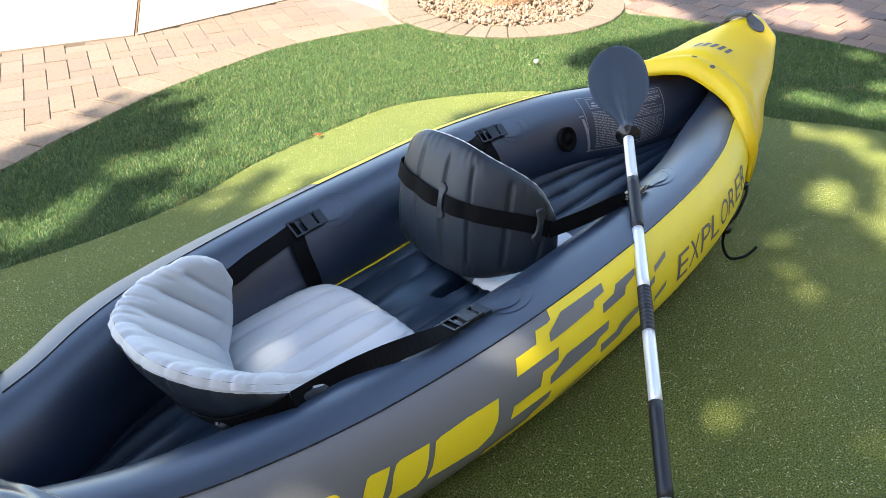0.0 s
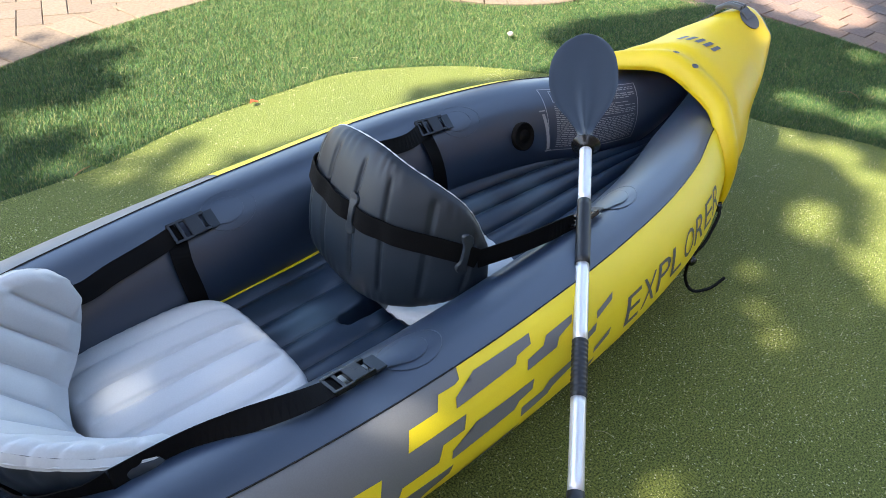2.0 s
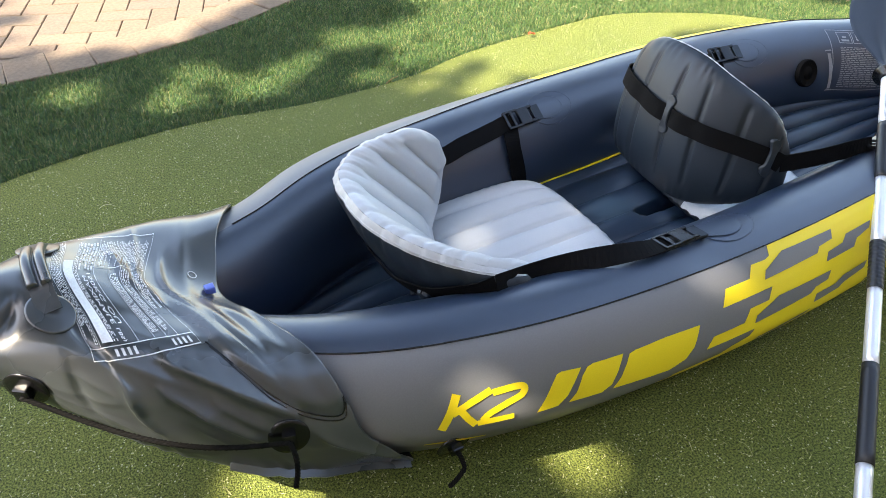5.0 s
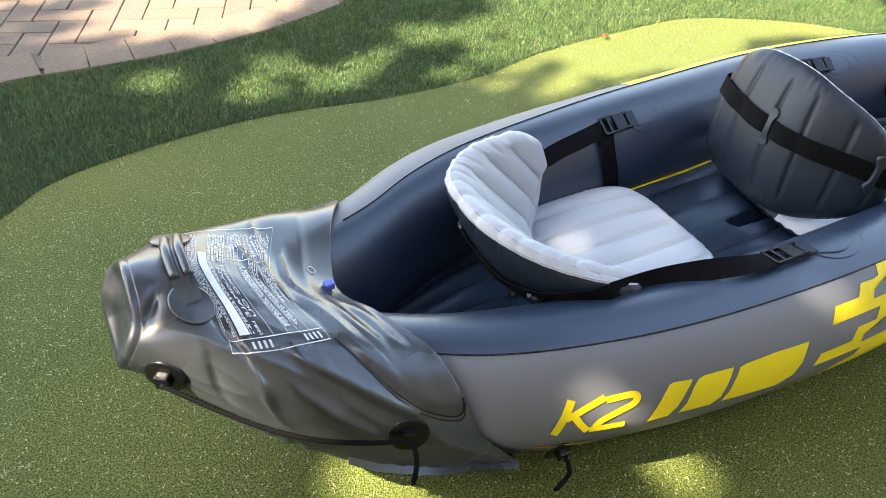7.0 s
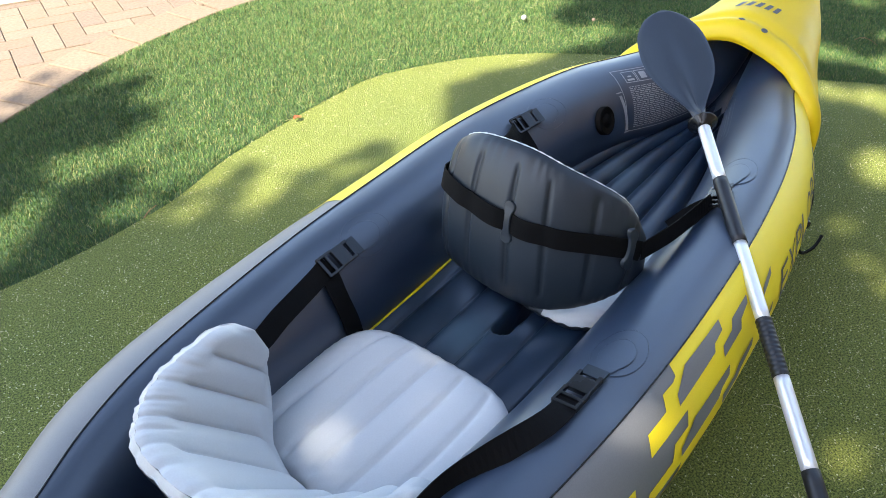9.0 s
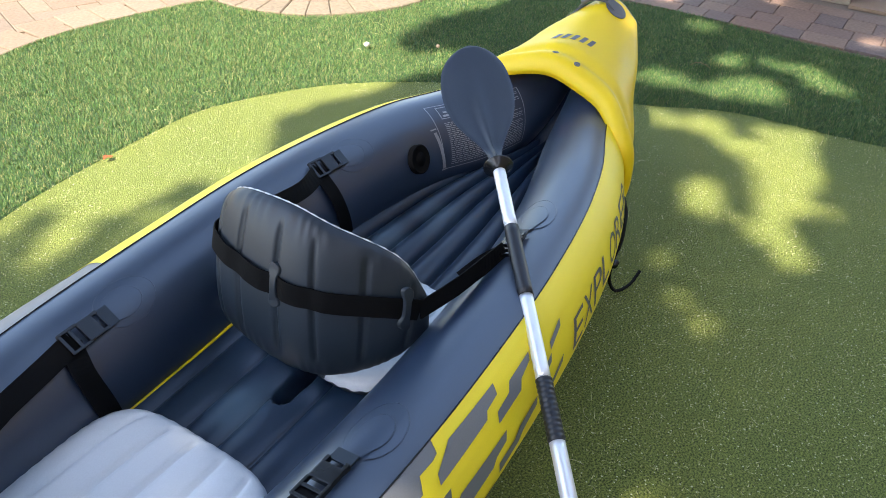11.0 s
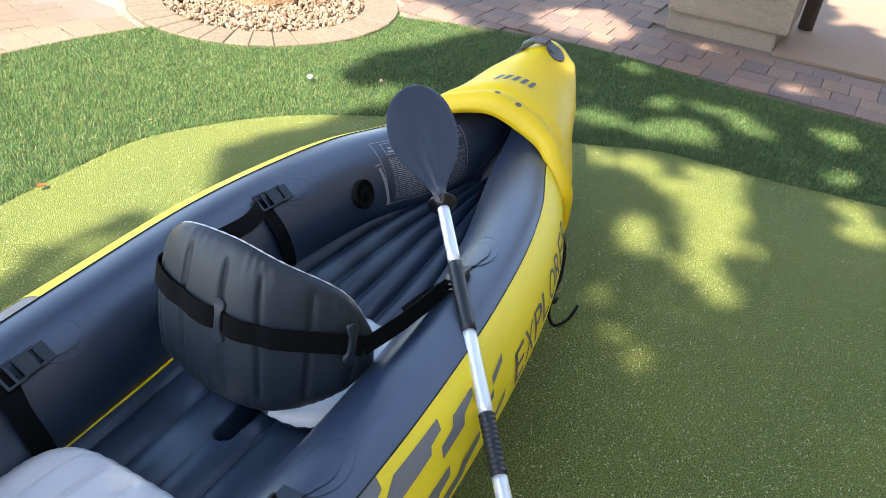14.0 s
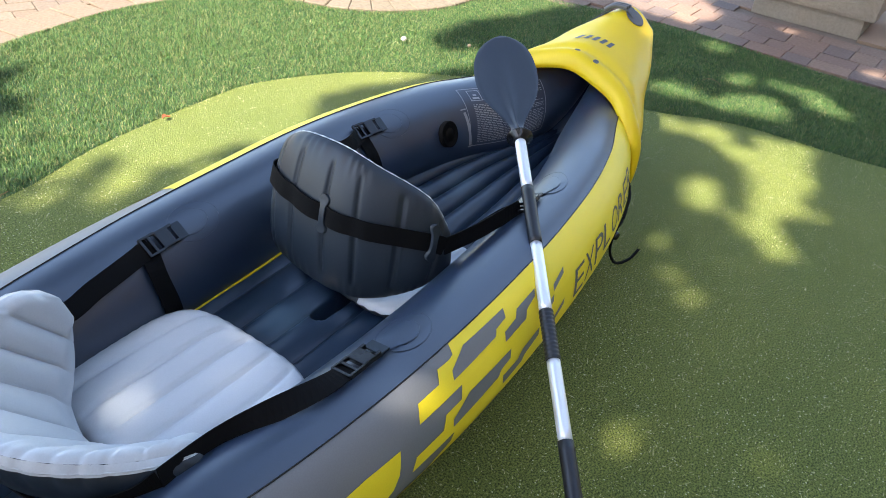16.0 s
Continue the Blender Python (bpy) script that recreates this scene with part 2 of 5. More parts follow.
def inside(x, y, poly):
    hit = False
    for (x0, y0), (x1, y1) in zip(poly, poly[1:] + poly[:1]):
        if (y0 > y) != (y1 > y) and x < (x1 - x0) * (y - y0) / (y1 - y0) + x0:
            hit = not hit
    return hit


def gap(x, lo, hi):
    u = min(1, max(0, (x - lo) / (hi - lo)))
    return u * u * (3 - 2 * u)



# ---------- hull form ----------
def keyed(x, table):
    """Smooth value at x from a table of (x, value)."""
    if x <= table[0][0]:
        return table[0][1]
    for n in range(len(table) - 1):
        (x0, v0), (x1, v1) = table[n], table[n + 1]
        if x <= x1:
            before = table[n - 1] if n else (2 * x0 - x1, 2 * v0 - v1)
            after = table[n + 2] if n + 2 < len(table) else (2 * x1 - x0, 2 * v1 - v0)
            m0, m1 = (v1 - before[1]) / (x1 - before[0]), (after[1] - v0) / (after[0] - x0)
            u, h = (x - x0) / (x1 - x0), x1 - x0
            return (v0 * (2 * u**3 - 3 * u**2 + 1) + m0 * h * (u**3 - 2 * u**2 + u)
                    + v1 * (3 * u**2 - 2 * u**3) + m1 * h * (u**3 - u**2))
    return table[-1][1]


FAR_Y = ((-1.42, .04), (-1.2, .10), (-1.0, .185), (-.86, .255), (-.69, .303), (-.35, .342), (0, .362), (.3, .376), (.55, .36), (.8, .317), (.97, .252), (1.2, .14), (1.42, .06))
NEAR_Y = ((-1.42, .04), (-1.2, .11), (-1.0, .205), (-.83, .264), (-.62, .308), (-.37, .331), (-.1, .336), (.19, .324), (.4, .306), (.64, .272), (.85, .222), (1.03, .16), (1.2, .11), (1.42, .05))
TUBE_R = ((-1.42, .055), (-1.2, .105), (-1.0, .13), (-.8, .14), (.8, .14), (1.0, .13), (1.2, .105), (1.42, .055))
TUBE_H = ((-1.42, .06), (-1.2, .12), (-1.0, .155), (-.8, .165), (.8, .165), (1.0, .155), (1.2, .12), (1.42, .06))
TUBE_Z = ((-1.42, .39), (-1.2, .25), (-1.0, .19), (-.8, .18), (.8, .18), (1.0, .19), (1.2, .25), (1.42, .41))
SEAM_FAR = ((-1.1, -4), (-.9, -2), (-.64, 5), (-.5, 8), (-.3, 13), (-.1, 16), (.1, 17), (.45, 16), (.7, 16), (1.1, 20))


def seam(side, x):
    """Degrees from a tube's top to its long seam."""
    return 24.0 if side < 0 else keyed(x, SEAM_FAR)


def hull_point(x, side, phi, off=0.0):
    """A point of a side tube's skin; phi in degrees from its top towards the outside, off metres proud of it."""
    a = math.radians(phi)
    if side > 0 and abs(x) < 1.1:
        off += 0.011 * math.exp(-((phi - 42) / 26) ** 2) * (1 - (x / 1.1) ** 6)
    ry, rz = keyed(x, TUBE_R), keyed(x, TUBE_H)
    ny, nz = math.sin(a) / ry, math.cos(a) / rz
    n = math.hypot(ny, nz)
    y = keyed(x, FAR_Y if side > 0 else NEAR_Y) + ry * math.sin(a) * (1 - .26 * gap(phi, 84, 132) * (1 - gap(phi, 150, 200))) + off * ny / n
    return (x, side * y, keyed(x, TUBE_Z) + rz * math.cos(a) + off * nz / n)


GRASS_COUNT, FLECK_COUNT, CROWN_COUNT = 1300000, 65000, 112000


# ---------- ground ----------
bm = bmesh.new()
outer = [(math.cos(a) * 400, math.sin(a) * 400) for a in (2 * math.pi * k / 48 for k in range(48))]
fill(outer, -0.06, bm)
setting("ground", bm, CONCRETE, "pale sunlit concrete and bare ground around the turf", "ground")

GREEN_EDGE = [(-2.9, -0.9), (-2.55, 0.1), (-2.1, 0.65), (-1.73, 0.97), (-1.57, 1.10), (-1.24, 1.185), (-0.87, 1.21), (-0.5, 1.165), (-0.12, 1.18), (0.2, 1.26), (0.68, 1.30),
              (0.97, 1.28), (1.36, 1.07), (1.64, 0.75), (1.86, 0.33), (1.96, -0.03), (2.11, -0.34), (2.15, -0.78), (2.20, -1.12), (2.3, -1.8), (2.2, -2.6), (1.6, -3.2)]
TURF_EDGE = [(-3.6, 0.2), (-3.1, 1.1), (-2.3, 1.65), (-1.68, 1.785), (-1.31, 1.785), (-0.9, 1.815), (-0.53, 1.92), (-0.2, 2.06), (0.34, 2.24), (0.68, 2.30), (1.04, 2.34), (1.42, 2.28), (1.80, 2.165)]
BED = Vector((2.53, 2.04))
BED_IN, BED_OUT = 0.545, 0.735
ring_arc = [(BED.x + BED_OUT * math.cos(a), BED.y + BED_OUT * math.sin(a)) for a in (radians(172 + 126 * k / 14) for k in range(15))]
RIGHT_EDGE = [(2.83, 1.335), (3.01, 0.87), (3.105, 0.30), (3.09, -0.10), (3.07, -0.48), (3.07, -1.05), (3.1, -1.9), (3.1, -3.0), (2.6, -3.9)]
fringe_outer = [tuple(p[:2]) for p in curve_through([(x, y, 0) for x, y in TURF_EDGE], 5)] + ring_arc + [tuple(p[:2]) for p in curve_through([(x, y, 0) for x, y in RIGHT_EDGE], 5)]
green_edge = [tuple(p[:2]) for p in curve_through([(x, y, 0) for x, y in GREEN_EDGE], 6)]

green_outline = green_edge + [(0.5, -3.6), (-1.5, -3.4), (-2.7, -2.4)]
bm = fill(green_outline, 0.0)
setting("lawn_green", bm, GREEN, "short artificial putting green turf with pale specks", "turf")
fringe_outline = fringe_outer + [(0.5, -4.4), (-2.0, -4.2), (-3.8, -2.6)]
bm = fill(fringe_outline, -0.006)
setting("lawn_base", bm, surface("turf_backing", (0.026, 0.060, 0.020), 0.9, 6, 200, 0.4, 0.8, 0.006), "dark backing of the longer artificial turf", "turf")


def within(pts, poly):
    """Which of the points lie inside the outline."""
    hit = np.zeros(len(pts), bool)
    x, y = pts[:, 0], pts[:, 1]
    for (x0, y0), (x1, y1) in zip(poly, poly[1:] + poly[:1]):
        if y0 != y1:
            hit ^= ((y0 > y) != (y1 > y)) & (x < (x1 - x0) * (y - y0) / (y1 - y0) + x0)
    return hit


def sheet_of(name, verts, faces, material):
    data = bpy.data.meshes.new(name)
    data.from_pydata(verts, [], faces)
    data.materials.append(material)
    return new(name, data)


def grass_blades(count, seed):
    """The longer turf: curved tapered blades of uneven height and lean, as one mesh."""
    rng = np.random.default_rng(seed)
    pts = rng.uniform((-2.4, -1.7), (3.3, 2.4), (count, 2))
    pts = pts[within(pts, fringe_outline) & ~within(pts, green_outline)]
    n = len(pts)
    x, y = pts.T
    lush = 0.85 + 0.16 * np.sin(2.1 * x + 1.3 * np.sin(3.1 * y)) + 0.14 * np.sin(5.3 * y + 2 * np.sin(4.2 * x))
    h, w = rng.uniform(0.006, 0.014, n) * lush, rng.uniform(0.0006, 0.0011, n)
    a, way, lean = rng.uniform(0, 6.283, n), rng.uniform(0, 6.283, n), rng.uniform(0.6, 1.5, n) * h
    c, s, lx, ly = np.cos(a) * w, np.sin(a) * w, np.cos(way) * lean, np.sin(way) * lean
    low, mid = np.full(n, -0.005), h * 0.62
    rows = [(x - c, y - s, low), (x + c, y + s, low), (x - c * .8 + lx * .35, y - s * .8 + ly * .35, mid), (x + c * .8 + lx * .35, y + s * .8 + ly * .35, mid), (x + lx, y + ly, h)]
    verts = np.stack([np.stack(r, -1) for r in rows], 1).reshape(-1, 3)
    k = np.arange(n) * 5
    faces = np.stack([k, k + 1, k + 3, k + 2], -1).tolist() + np.stack([k + 2, k + 3, k + 4], -1).tolist()
    ob = sheet_of("turf_fringe", verts.tolist(), faces, GRASS)
    return tagged(ob, "longer green artificial grass with a few straw blades", "grass", kind="stuff")


grass_blades(GRASS_COUNT, 5)


def green_fibres(count, seed):
    """Loose pale fibres and thatch lying on the short turf."""
    rng = np.random.default_rng(seed)
    pts = rng.uniform((-2.7, -1.7), (2.3, 1.3), (count, 2))
    pts = pts[within(pts, green_outline)]
    n = len(pts)
    x, y = pts.T
    a, l, w = rng.uniform(0, 6.283, n), rng.choice([0.003, 0.006, 0.011, 0.028], n, p=[.56, .30, .132, .008]), rng.uniform(0.0007, 0.0015, n)
    c, s, z = np.cos(a), np.sin(a), rng.uniform(0.001, 0.003, n)
    rows = [(x - s * w, y + c * w, z), (x + s * w, y - c * w, z), (x + c * l, y + s * l, z + rng.uniform(0.001, 0.005, n))]
    verts = np.stack([np.stack(r, -1) for r in rows], 1).reshape(-1, 3)
    ob = sheet_of("turf_flecks", verts.tolist(), np.arange(3 * n).reshape(-1, 3).tolist(), FLECK)
    return tagged(ob, "loose pale fibres on the short turf", "turf fibres", kind="stuff")


green_fibres(FLECK_COUNT, 8)


def stray_hairs(count, seed):
    """Long loose curved strands on the turf, as one mesh."""
    r = random.Random(seed)
    bm = bmesh.new()
    for k in range(count):
        x, y, a, l, c = r.uniform(-2.2, 2.6), r.uniform(-1.4, 1.4), r.uniform(0, 6.28), r.uniform(.015, .05), r.uniform(-2.6, 2.6)
        pts = []
        for n in range(7):
            u = n / 6
            pts.append((x, y, .004 + .006 * math.sin(math.pi * u) + (.006 if not inside(x, y, green_outline) else 0)))
            x, y, a = x + l / 6 * math.cos(a), y + l / 6 * math.sin(a), a + c / 6
        sweep(pts, r.uniform(.0003, .0006), 4, bm)
    ob = new("stray_strands", mesh_of("stray_strands", bm, varied("stray_strand", [(0.45, 0.42, 0.24), (0.30, 0.32, 0.13), (0.52, 0.46, 0.30)], 0.6, 30, 0, 0, "island")))
    return tagged(ob, "long loose pale strands lying on the turf", "turf strands", kind="stuff")


stray_hairs(170, 17)
for line, r in (([(-.215, 1.160, .008), (-.19, 1.173, .012), (-.155, 1.186, .010)], .0022), ([(2.44, -.07, .014), (2.48, -.09, .017), (2.47, -.13, .016), (2.44, -.16, .014)], .0018)):
    bm = sweep(curve_through(line, 6), lambda u, r=r: r * (1 - .5 * u), 6)
    tagged(new("twig", mesh_of("twig", bm, BARK)), "thin dry brown twig lying on the turf", "twig")

# a dry leaf and a white pebble on the turf
bm = grid(lambda u, v: (0.485 + (u - .5) * .034, 1.262 + (v - .5) * .022 * math.sin(math.pi * (0.08 + .84 * u)), 0.012 + 0.006 * (v - .5)**2 * 4 + 0.004 * math.sin(5 * u)), 8, 4)
tagged(new("dry_leaf", mesh_of("dry_leaf", bm, surface("dry_leaf", (0.42, 0.10, 0.04), 0.7, 20, 200, 0.2, 0.2))), "small curled red-brown dry leaf on turf", "leaf")


def stone(name, at, size, material, seed, label, category):
    bm = bmesh.new()
    bmesh.ops.create_icosphere(bm, subdivisions=2, radius=1)
    for v in bm.verts:
        k = 1 + 0.22 * noise.noise(v.co * 1.5 + Vector((seed, 0, 0)))
        v.co = Vector((v.co.x * size[0] * k, v.co.y * size[1] * k, v.co.z * size[2] * k)) + Vector(at)
    return tagged(new(name, mesh_of(name, bm, material)), label, category)


stone("pebble", (1.755, 1.155, 0.026), (0.016, 0.012, 0.011), surface("white_stone", (0.38, 0.36, 0.33), 0.8, 20, 200, 0.1, 0.2), 3, "small white pebble lying on the grass", "pebble")
stone("pebble", (1.93, 0.90, 0.024), (0.010, 0.009, 0.008), PEBBLE, 6, "small tan pebble lying on the grass", "pebble")


# ---------- paving ----------
bm = fill([(-8, 1.2), (-3.0, 1.2)] + [p for p in fringe_outer if p[1] > 1.2 and p[0] < 1.85][3:] + [(2.0, 3.4), (1.7, 3.09), (0.6, 3.12), (0.0, 3.36), (-1.2, 3.9), (-8, 5.5)], -0.014)
path = setting("pavement", bm, JOINT, "sanded joints under pale red concrete pavers", "pavement")
bm = fill([p for p in fringe_outer if p[0] > 2.55 and p[1] < 1.34] + [(3.77, -4.0), (3.77, -0.497), (3.83, -0.497), (3.83, 0.119), (5.2, 0.119), (5.2, 3.2), (2.9, 3.2), (2.8, 1.6)], -0.014)
side_path = setting("pavement_side", bm, JOINT, "sanded joints under red and grey concrete pavers by the wall", "pavement")


def paver_mesh(l, w, h=0.05, bev=0.004):
    bm = bmesh.new()
    box((l, w, h), (0, 0, -h / 2), None, 0.0, bm)
    top = [e for e in bm.edges if all(v.co.z > -0.001 for v in e.verts)]
    bmesh.ops.bevel(bm, geom=top, offset=bev, segments=1, affect="EDGES")
    return bm


def pave(parent, mesh, at, turn, rng, z=0.0):
    ob = new("paver", mesh)
    ob.parent = parent
    ob.matrix_basis = pose(at[0], at[1], z + rng.uniform(-0.0015, 0.0015), rng.uniform(-.4, .4), rng.uniform(-.4, .4), turn + rng.uniform(-.5, .5))
    return ob


rng = random.Random(4)
brick_mesh = mesh_of("paver", paver_mesh(0.2072, 0.1022, 0.05, 0.003), PAVER, False)
edge_mesh = mesh_of("edging_paver", paver_mesh(0.205, 0.150), EDGE_PAVER, False)

# the soldier course that edges the turf
edge_line = [Vector((x, y)) for x, y in fringe_outer if x < 1.83 and y > 1.6]
total, placed = 0.0, []
for a, b in zip(edge_line, edge_line[1:]):
    placed.append((total, a, b))
    total += (b - a).length
step = 0.155
for k in range(int(total / step)):
    s = (k + 0.5) * step
    begin, a, b = [q for q in placed if q[0] <= s][-1]
    d = (b - a).normalized()
    p, out = a + d * (s - begin), Vector((-d.y, d.x))
    pave(path, edge_mesh, p + out * 0.108, math.degrees(math.atan2(out.y, out.x)), rng, 0.002)


def from_edge(x, y):
    return min((Vector((x, y)) - a).length for a in edge_line)


slab_line = [(-9, 5.9), (-1.2, 3.9), (0.0, 3.37), (0.6, 3.12), (1.7, 3.09), (2.0, 3.4), (9, 3.4)]


def slab_y(x):
    for (x0, y0), (x1, y1) in zip(slab_line, slab_line[1:]):
        if x0 <= x <= x1:
            return y0 + (y1 - y0) * (x - x0) / (x1 - x0)
    return 3.4


# herringbone field beyond it, laid a little askew
turn = radians(-20)
ct, st = math.cos(turn), math.sin(turn)
HERRING = 0.105
for a in range(-24, 30):
    for b in range(-24, 30):
        # unit of the 90 degree herringbone: lying brick where (a - b) % 4 == 0, standing where it is 3
        r = (a - b) % 4
        if r == 0:
            cx, cy, tt = a * HERRING + HERRING, b * HERRING + HERRING / 2, 0
        elif r == 3:
            cx, cy, tt = a * HERRING + HERRING / 2, b * HERRING + HERRING, 90
        else:
            continue
        x, y = -0.2 + ct * cx - st * cy, 2.6 + st * cx + ct * cy
        if not -2.7 < x < 1.72 or y > slab_y(x) + 0.06 or y < 1.7:
            continue
        if from_edge(x, y) < 0.12 or any(abs(p.x - x) < 0.12 and p.y > y for p in edge_line):
            continue
        pave(path, brick_mesh, (x, y), tt - 20, rng, -0.0045)

# random courses of square and oblong pavers beside the wall
side_meshes = {(l, w): mesh_of("paver", paver_mesh(l - .0025, w - .0025, 0.05, 0.0025), SIDE_PAVER, False) for l in (.135, .202) for w in (.135, .178)}
x = 2.80
for i, w in enumerate((.135, .178, .135, .135, .178, .135, .135, .178, .135, .135, .178, .135, .178, .135, .135, .178)):
    y = -3.0 + .06 * i
    while y < 2.9:
        l = rng.choice((.135, .135, .202))
        cx, cy = x + w / 2, y + l / 2
        y += l
        if not inside(cx, cy, fringe_outline) and cx < (3.74 if cy < .19 else 5.1) and (Vector((cx, cy)) - BED).length > BED_OUT + .09:
            pave(side_path, side_meshes[(l, w)], (cx, cy), 90, rng)
    x += w

# slab of the yard with its joint
bm = bmesh.new()
for outline in ([(-8, 5.6), (-1.2, 3.92), (0.0, 3.385), (0.605, 3.132), (3.745, 9), (-8, 9)], [(0.625, 3.126), (1.7, 3.10), (2.0, 3.41), (9, 3.41), (9, 9), (3.765, 9)]):
    top = [bm.verts.new((x, y, 0.004)) for x, y in outline]
    low = [bm.verts.new((x, y, -0.05)) for x, y in outline]
    f = bm.faces.new(top)
    for k in range(len(top)):
        bm.faces.new((top[k - 1], low[k - 1], low[k], top[k]))
bmesh.ops.triangulate(bm, faces=[f for f in bm.faces if len(f.verts) > 4])
bmesh.ops.recalc_face_normals(bm, faces=bm.faces)
setting("slab", bm, CONCRETE, "bright sunlit concrete slab with an expansion joint", "concrete")
bm = box((6.6, 0.022, 0.05), (2.19, 6.09, -0.028), Matrix.Rotation(math.atan2(5.87, 3.14), 4, "Z"), 0.0)
setting("joint_filler", bm, surface("joint_filler", (0.13, 0.075, 0.035), 0.95, 8, 90, 0.3, 0.4, 0.003), "brown fibre strip in the slab's expansion joint", "joint")

# ---------- tree bed ----------
bm = bmesh.new()
bmesh.ops.create_circle(bm, cap_ends=True, radius=BED_OUT + 0.05, segments=48, matrix=Matrix.Translation((BED.x, BED.y, -0.012)))
bed = setting("tree_bed", bm, SOIL, "round planting bed ringed with pale wedge pavers", "planting bed")
wedge = bmesh.new()
half = math.pi / 38 * 0.975
corners = [(BED_IN, -half), (BED_OUT, -half), (BED_OUT, half), (BED_IN, half)]
tops = [wedge.verts.new((r * math.cos(a), r * math.sin(a), 0.012)) for r, a in corners]
lows = [wedge.verts.new((r * math.cos(a), r * math.sin(a), -0.04)) for r, a in corners]
topf = wedge.faces.new(tops)
for k in range(4):
    wedge.faces.new((tops[k - 1], lows[k - 1], lows[k], tops[k]))
bmesh.ops.recalc_face_normals(wedge, faces=wedge.faces)
bmesh.ops.bevel(wedge, geom=list(topf.edges), offset=0.005, segments=1, affect="EDGES")
wedge_mesh = mesh_of("ring_paver", wedge, RING_PAVER, False)
for k in range(38):
    ob = new("ring_paver", wedge_mesh)
    ob.parent = bed
    ob.matrix_basis = pose(BED.x, BED.y, rng.uniform(-.002, .002), 0, 0, k * 360 / 38)

ball = bmesh.new()
bmesh.ops.create_icosphere(ball, subdivisions=1, radius=1)
ball_v, ball_f = [v.co.copy() for v in ball.verts], [[v.index for v in f.verts] for f in ball.faces]
ball.free()
verts, faces = [], []
for k in range(2400):
    r, a = BED_IN * math.sqrt(rng.random()) * 0.985, rng.uniform(0, 6.283)
    s = rng.uniform(0.008, 0.019)
    m = Matrix.Translation((BED.x + r * math.cos(a), BED.y + r * math.sin(a), rng.uniform(0.0, 0.022))) @ Euler((rng.uniform(0, 6), rng.uniform(0, 6), rng.uniform(0, 6))).to_matrix().to_4x4() @ Matrix.Diagonal((s, s * rng.uniform(.6, .95), s * rng.uniform(.5, .8), 1))
    n = len(verts)
    verts += [m @ (v * rng.uniform(.78, 1.2)) for v in ball_v]
    faces += [[n + i for i in f] for f in ball_f]
tagged(sheet_of("gravel", verts, faces, PEBBLE), "tan and pink crushed gravel in the tree bed", "gravel", kind="stuff")



# ---------- wall and patio ----------
bm = box((0.50, 0.68, 3.0), (4.04, -0.211, 1.60), None, 0.022)
bmesh.ops.subdivide_edges(bm, edges=[e for e in bm.edges if e.calc_length() > .3], cuts=14, use_grid_fill=True)
for v in bm.verts:
    v.co += Vector((noise.noise(v.co * 9), noise.noise(v.co * 9 + Vector((7, 0, 0))), 0)) * .004
setting("wall_stucco", bm, STUCCO, "rough tan stucco wall pier above a smooth plinth", "wall")
bm = box((0.44, 0.617, 0.12), (4.04, -0.1885, 0.045), None, 0.008)
setting("wall_plinth", bm, PLINTH, "smooth concrete plinth under the stucco", "plinth")
bm = box((5.0, 3.4, 0.08), (6.275, -2.1985, -0.036), None, 0.004)
setting("patio", bm, PATIO, "tan concrete patio edge beside the pavers", "patio")
bm = sweep([(4.36, -0.60, 0.02), (4.36, -0.60, 1.0), (4.36, -0.60, 3.0)], 0.045, 16)
tagged(new("downpipe", mesh_of("downpipe", bm, METAL_DARK)), "dark brown round downpipe beside the stucco pier", "downpipe")


# unseen wall, added to block southern sky and tint reflections warm
bm = box((18.0, 0.3, 6.6), (0.5, -4.75, 3.24), None, 0.01)
setting("wall_unseen_south", bm, STUCCO, "plain unseen tan stucco wall added to block the southern sky", "wall")
# unseen wall too, added to cut low western sky light on the stern
bm = box((0.25, 5.4, 2.6), (-5.3, -1.2, 1.24), None, 0.01)
setting("wall_unseen_west", bm, STUCCO, "plain unseen tan stucco wall added to block low western sky", "wall")


# ---------- box on the slab ----------
def timber_box(at, way, size):
    """An open box of horizontal boards with corner posts."""
    ob = thing("timber_box", "low yellow-stained timber box on the concrete slab", "box", at=(0, 0, 0))
    wood = surface("yellow_timber", (0.42, 0.26, 0.075), 0.65, 6, 90, 0.18, 0.3, 0.002)
    l, w, h = size
    m = Matrix.Translation(at) @ frame_of(way)

    def board(sz, place, name="board"):
        bm = box(sz, place, None, 0.004)
        bmesh.ops.transform(bm, matrix=m, verts=bm.verts)
        part(name, bm, wood, ob, "", False)
    for k in range(3):
        z = 0.004 + h / 3 * (k + .5)
        for y in (.011, w - .011):
            board((l, .022, h / 3 - .004), (l / 2, y, z))
        for x in (.011, l - .011):
            board((.020, w - .05, h / 3 - .004), (x, w / 2, z))
    for x in (.045, l - .045):
        for y in (.04, w - .04):
            board((.035, .035, h - .01), (x, y, h / 2 + .004), "post")
    board((l - .06, w - .06, .015), (l / 2, w / 2, .03), "base_panel")
    return ob


timber_box((1.089, 3.732, 0.0), (0.451, -0.509, 0), (0.68, 0.42, 0.30))


# ---------- kayak ----------
kayak = thing("kayak", "grey and yellow two-seat inflatable kayak resting on turf", "kayak")


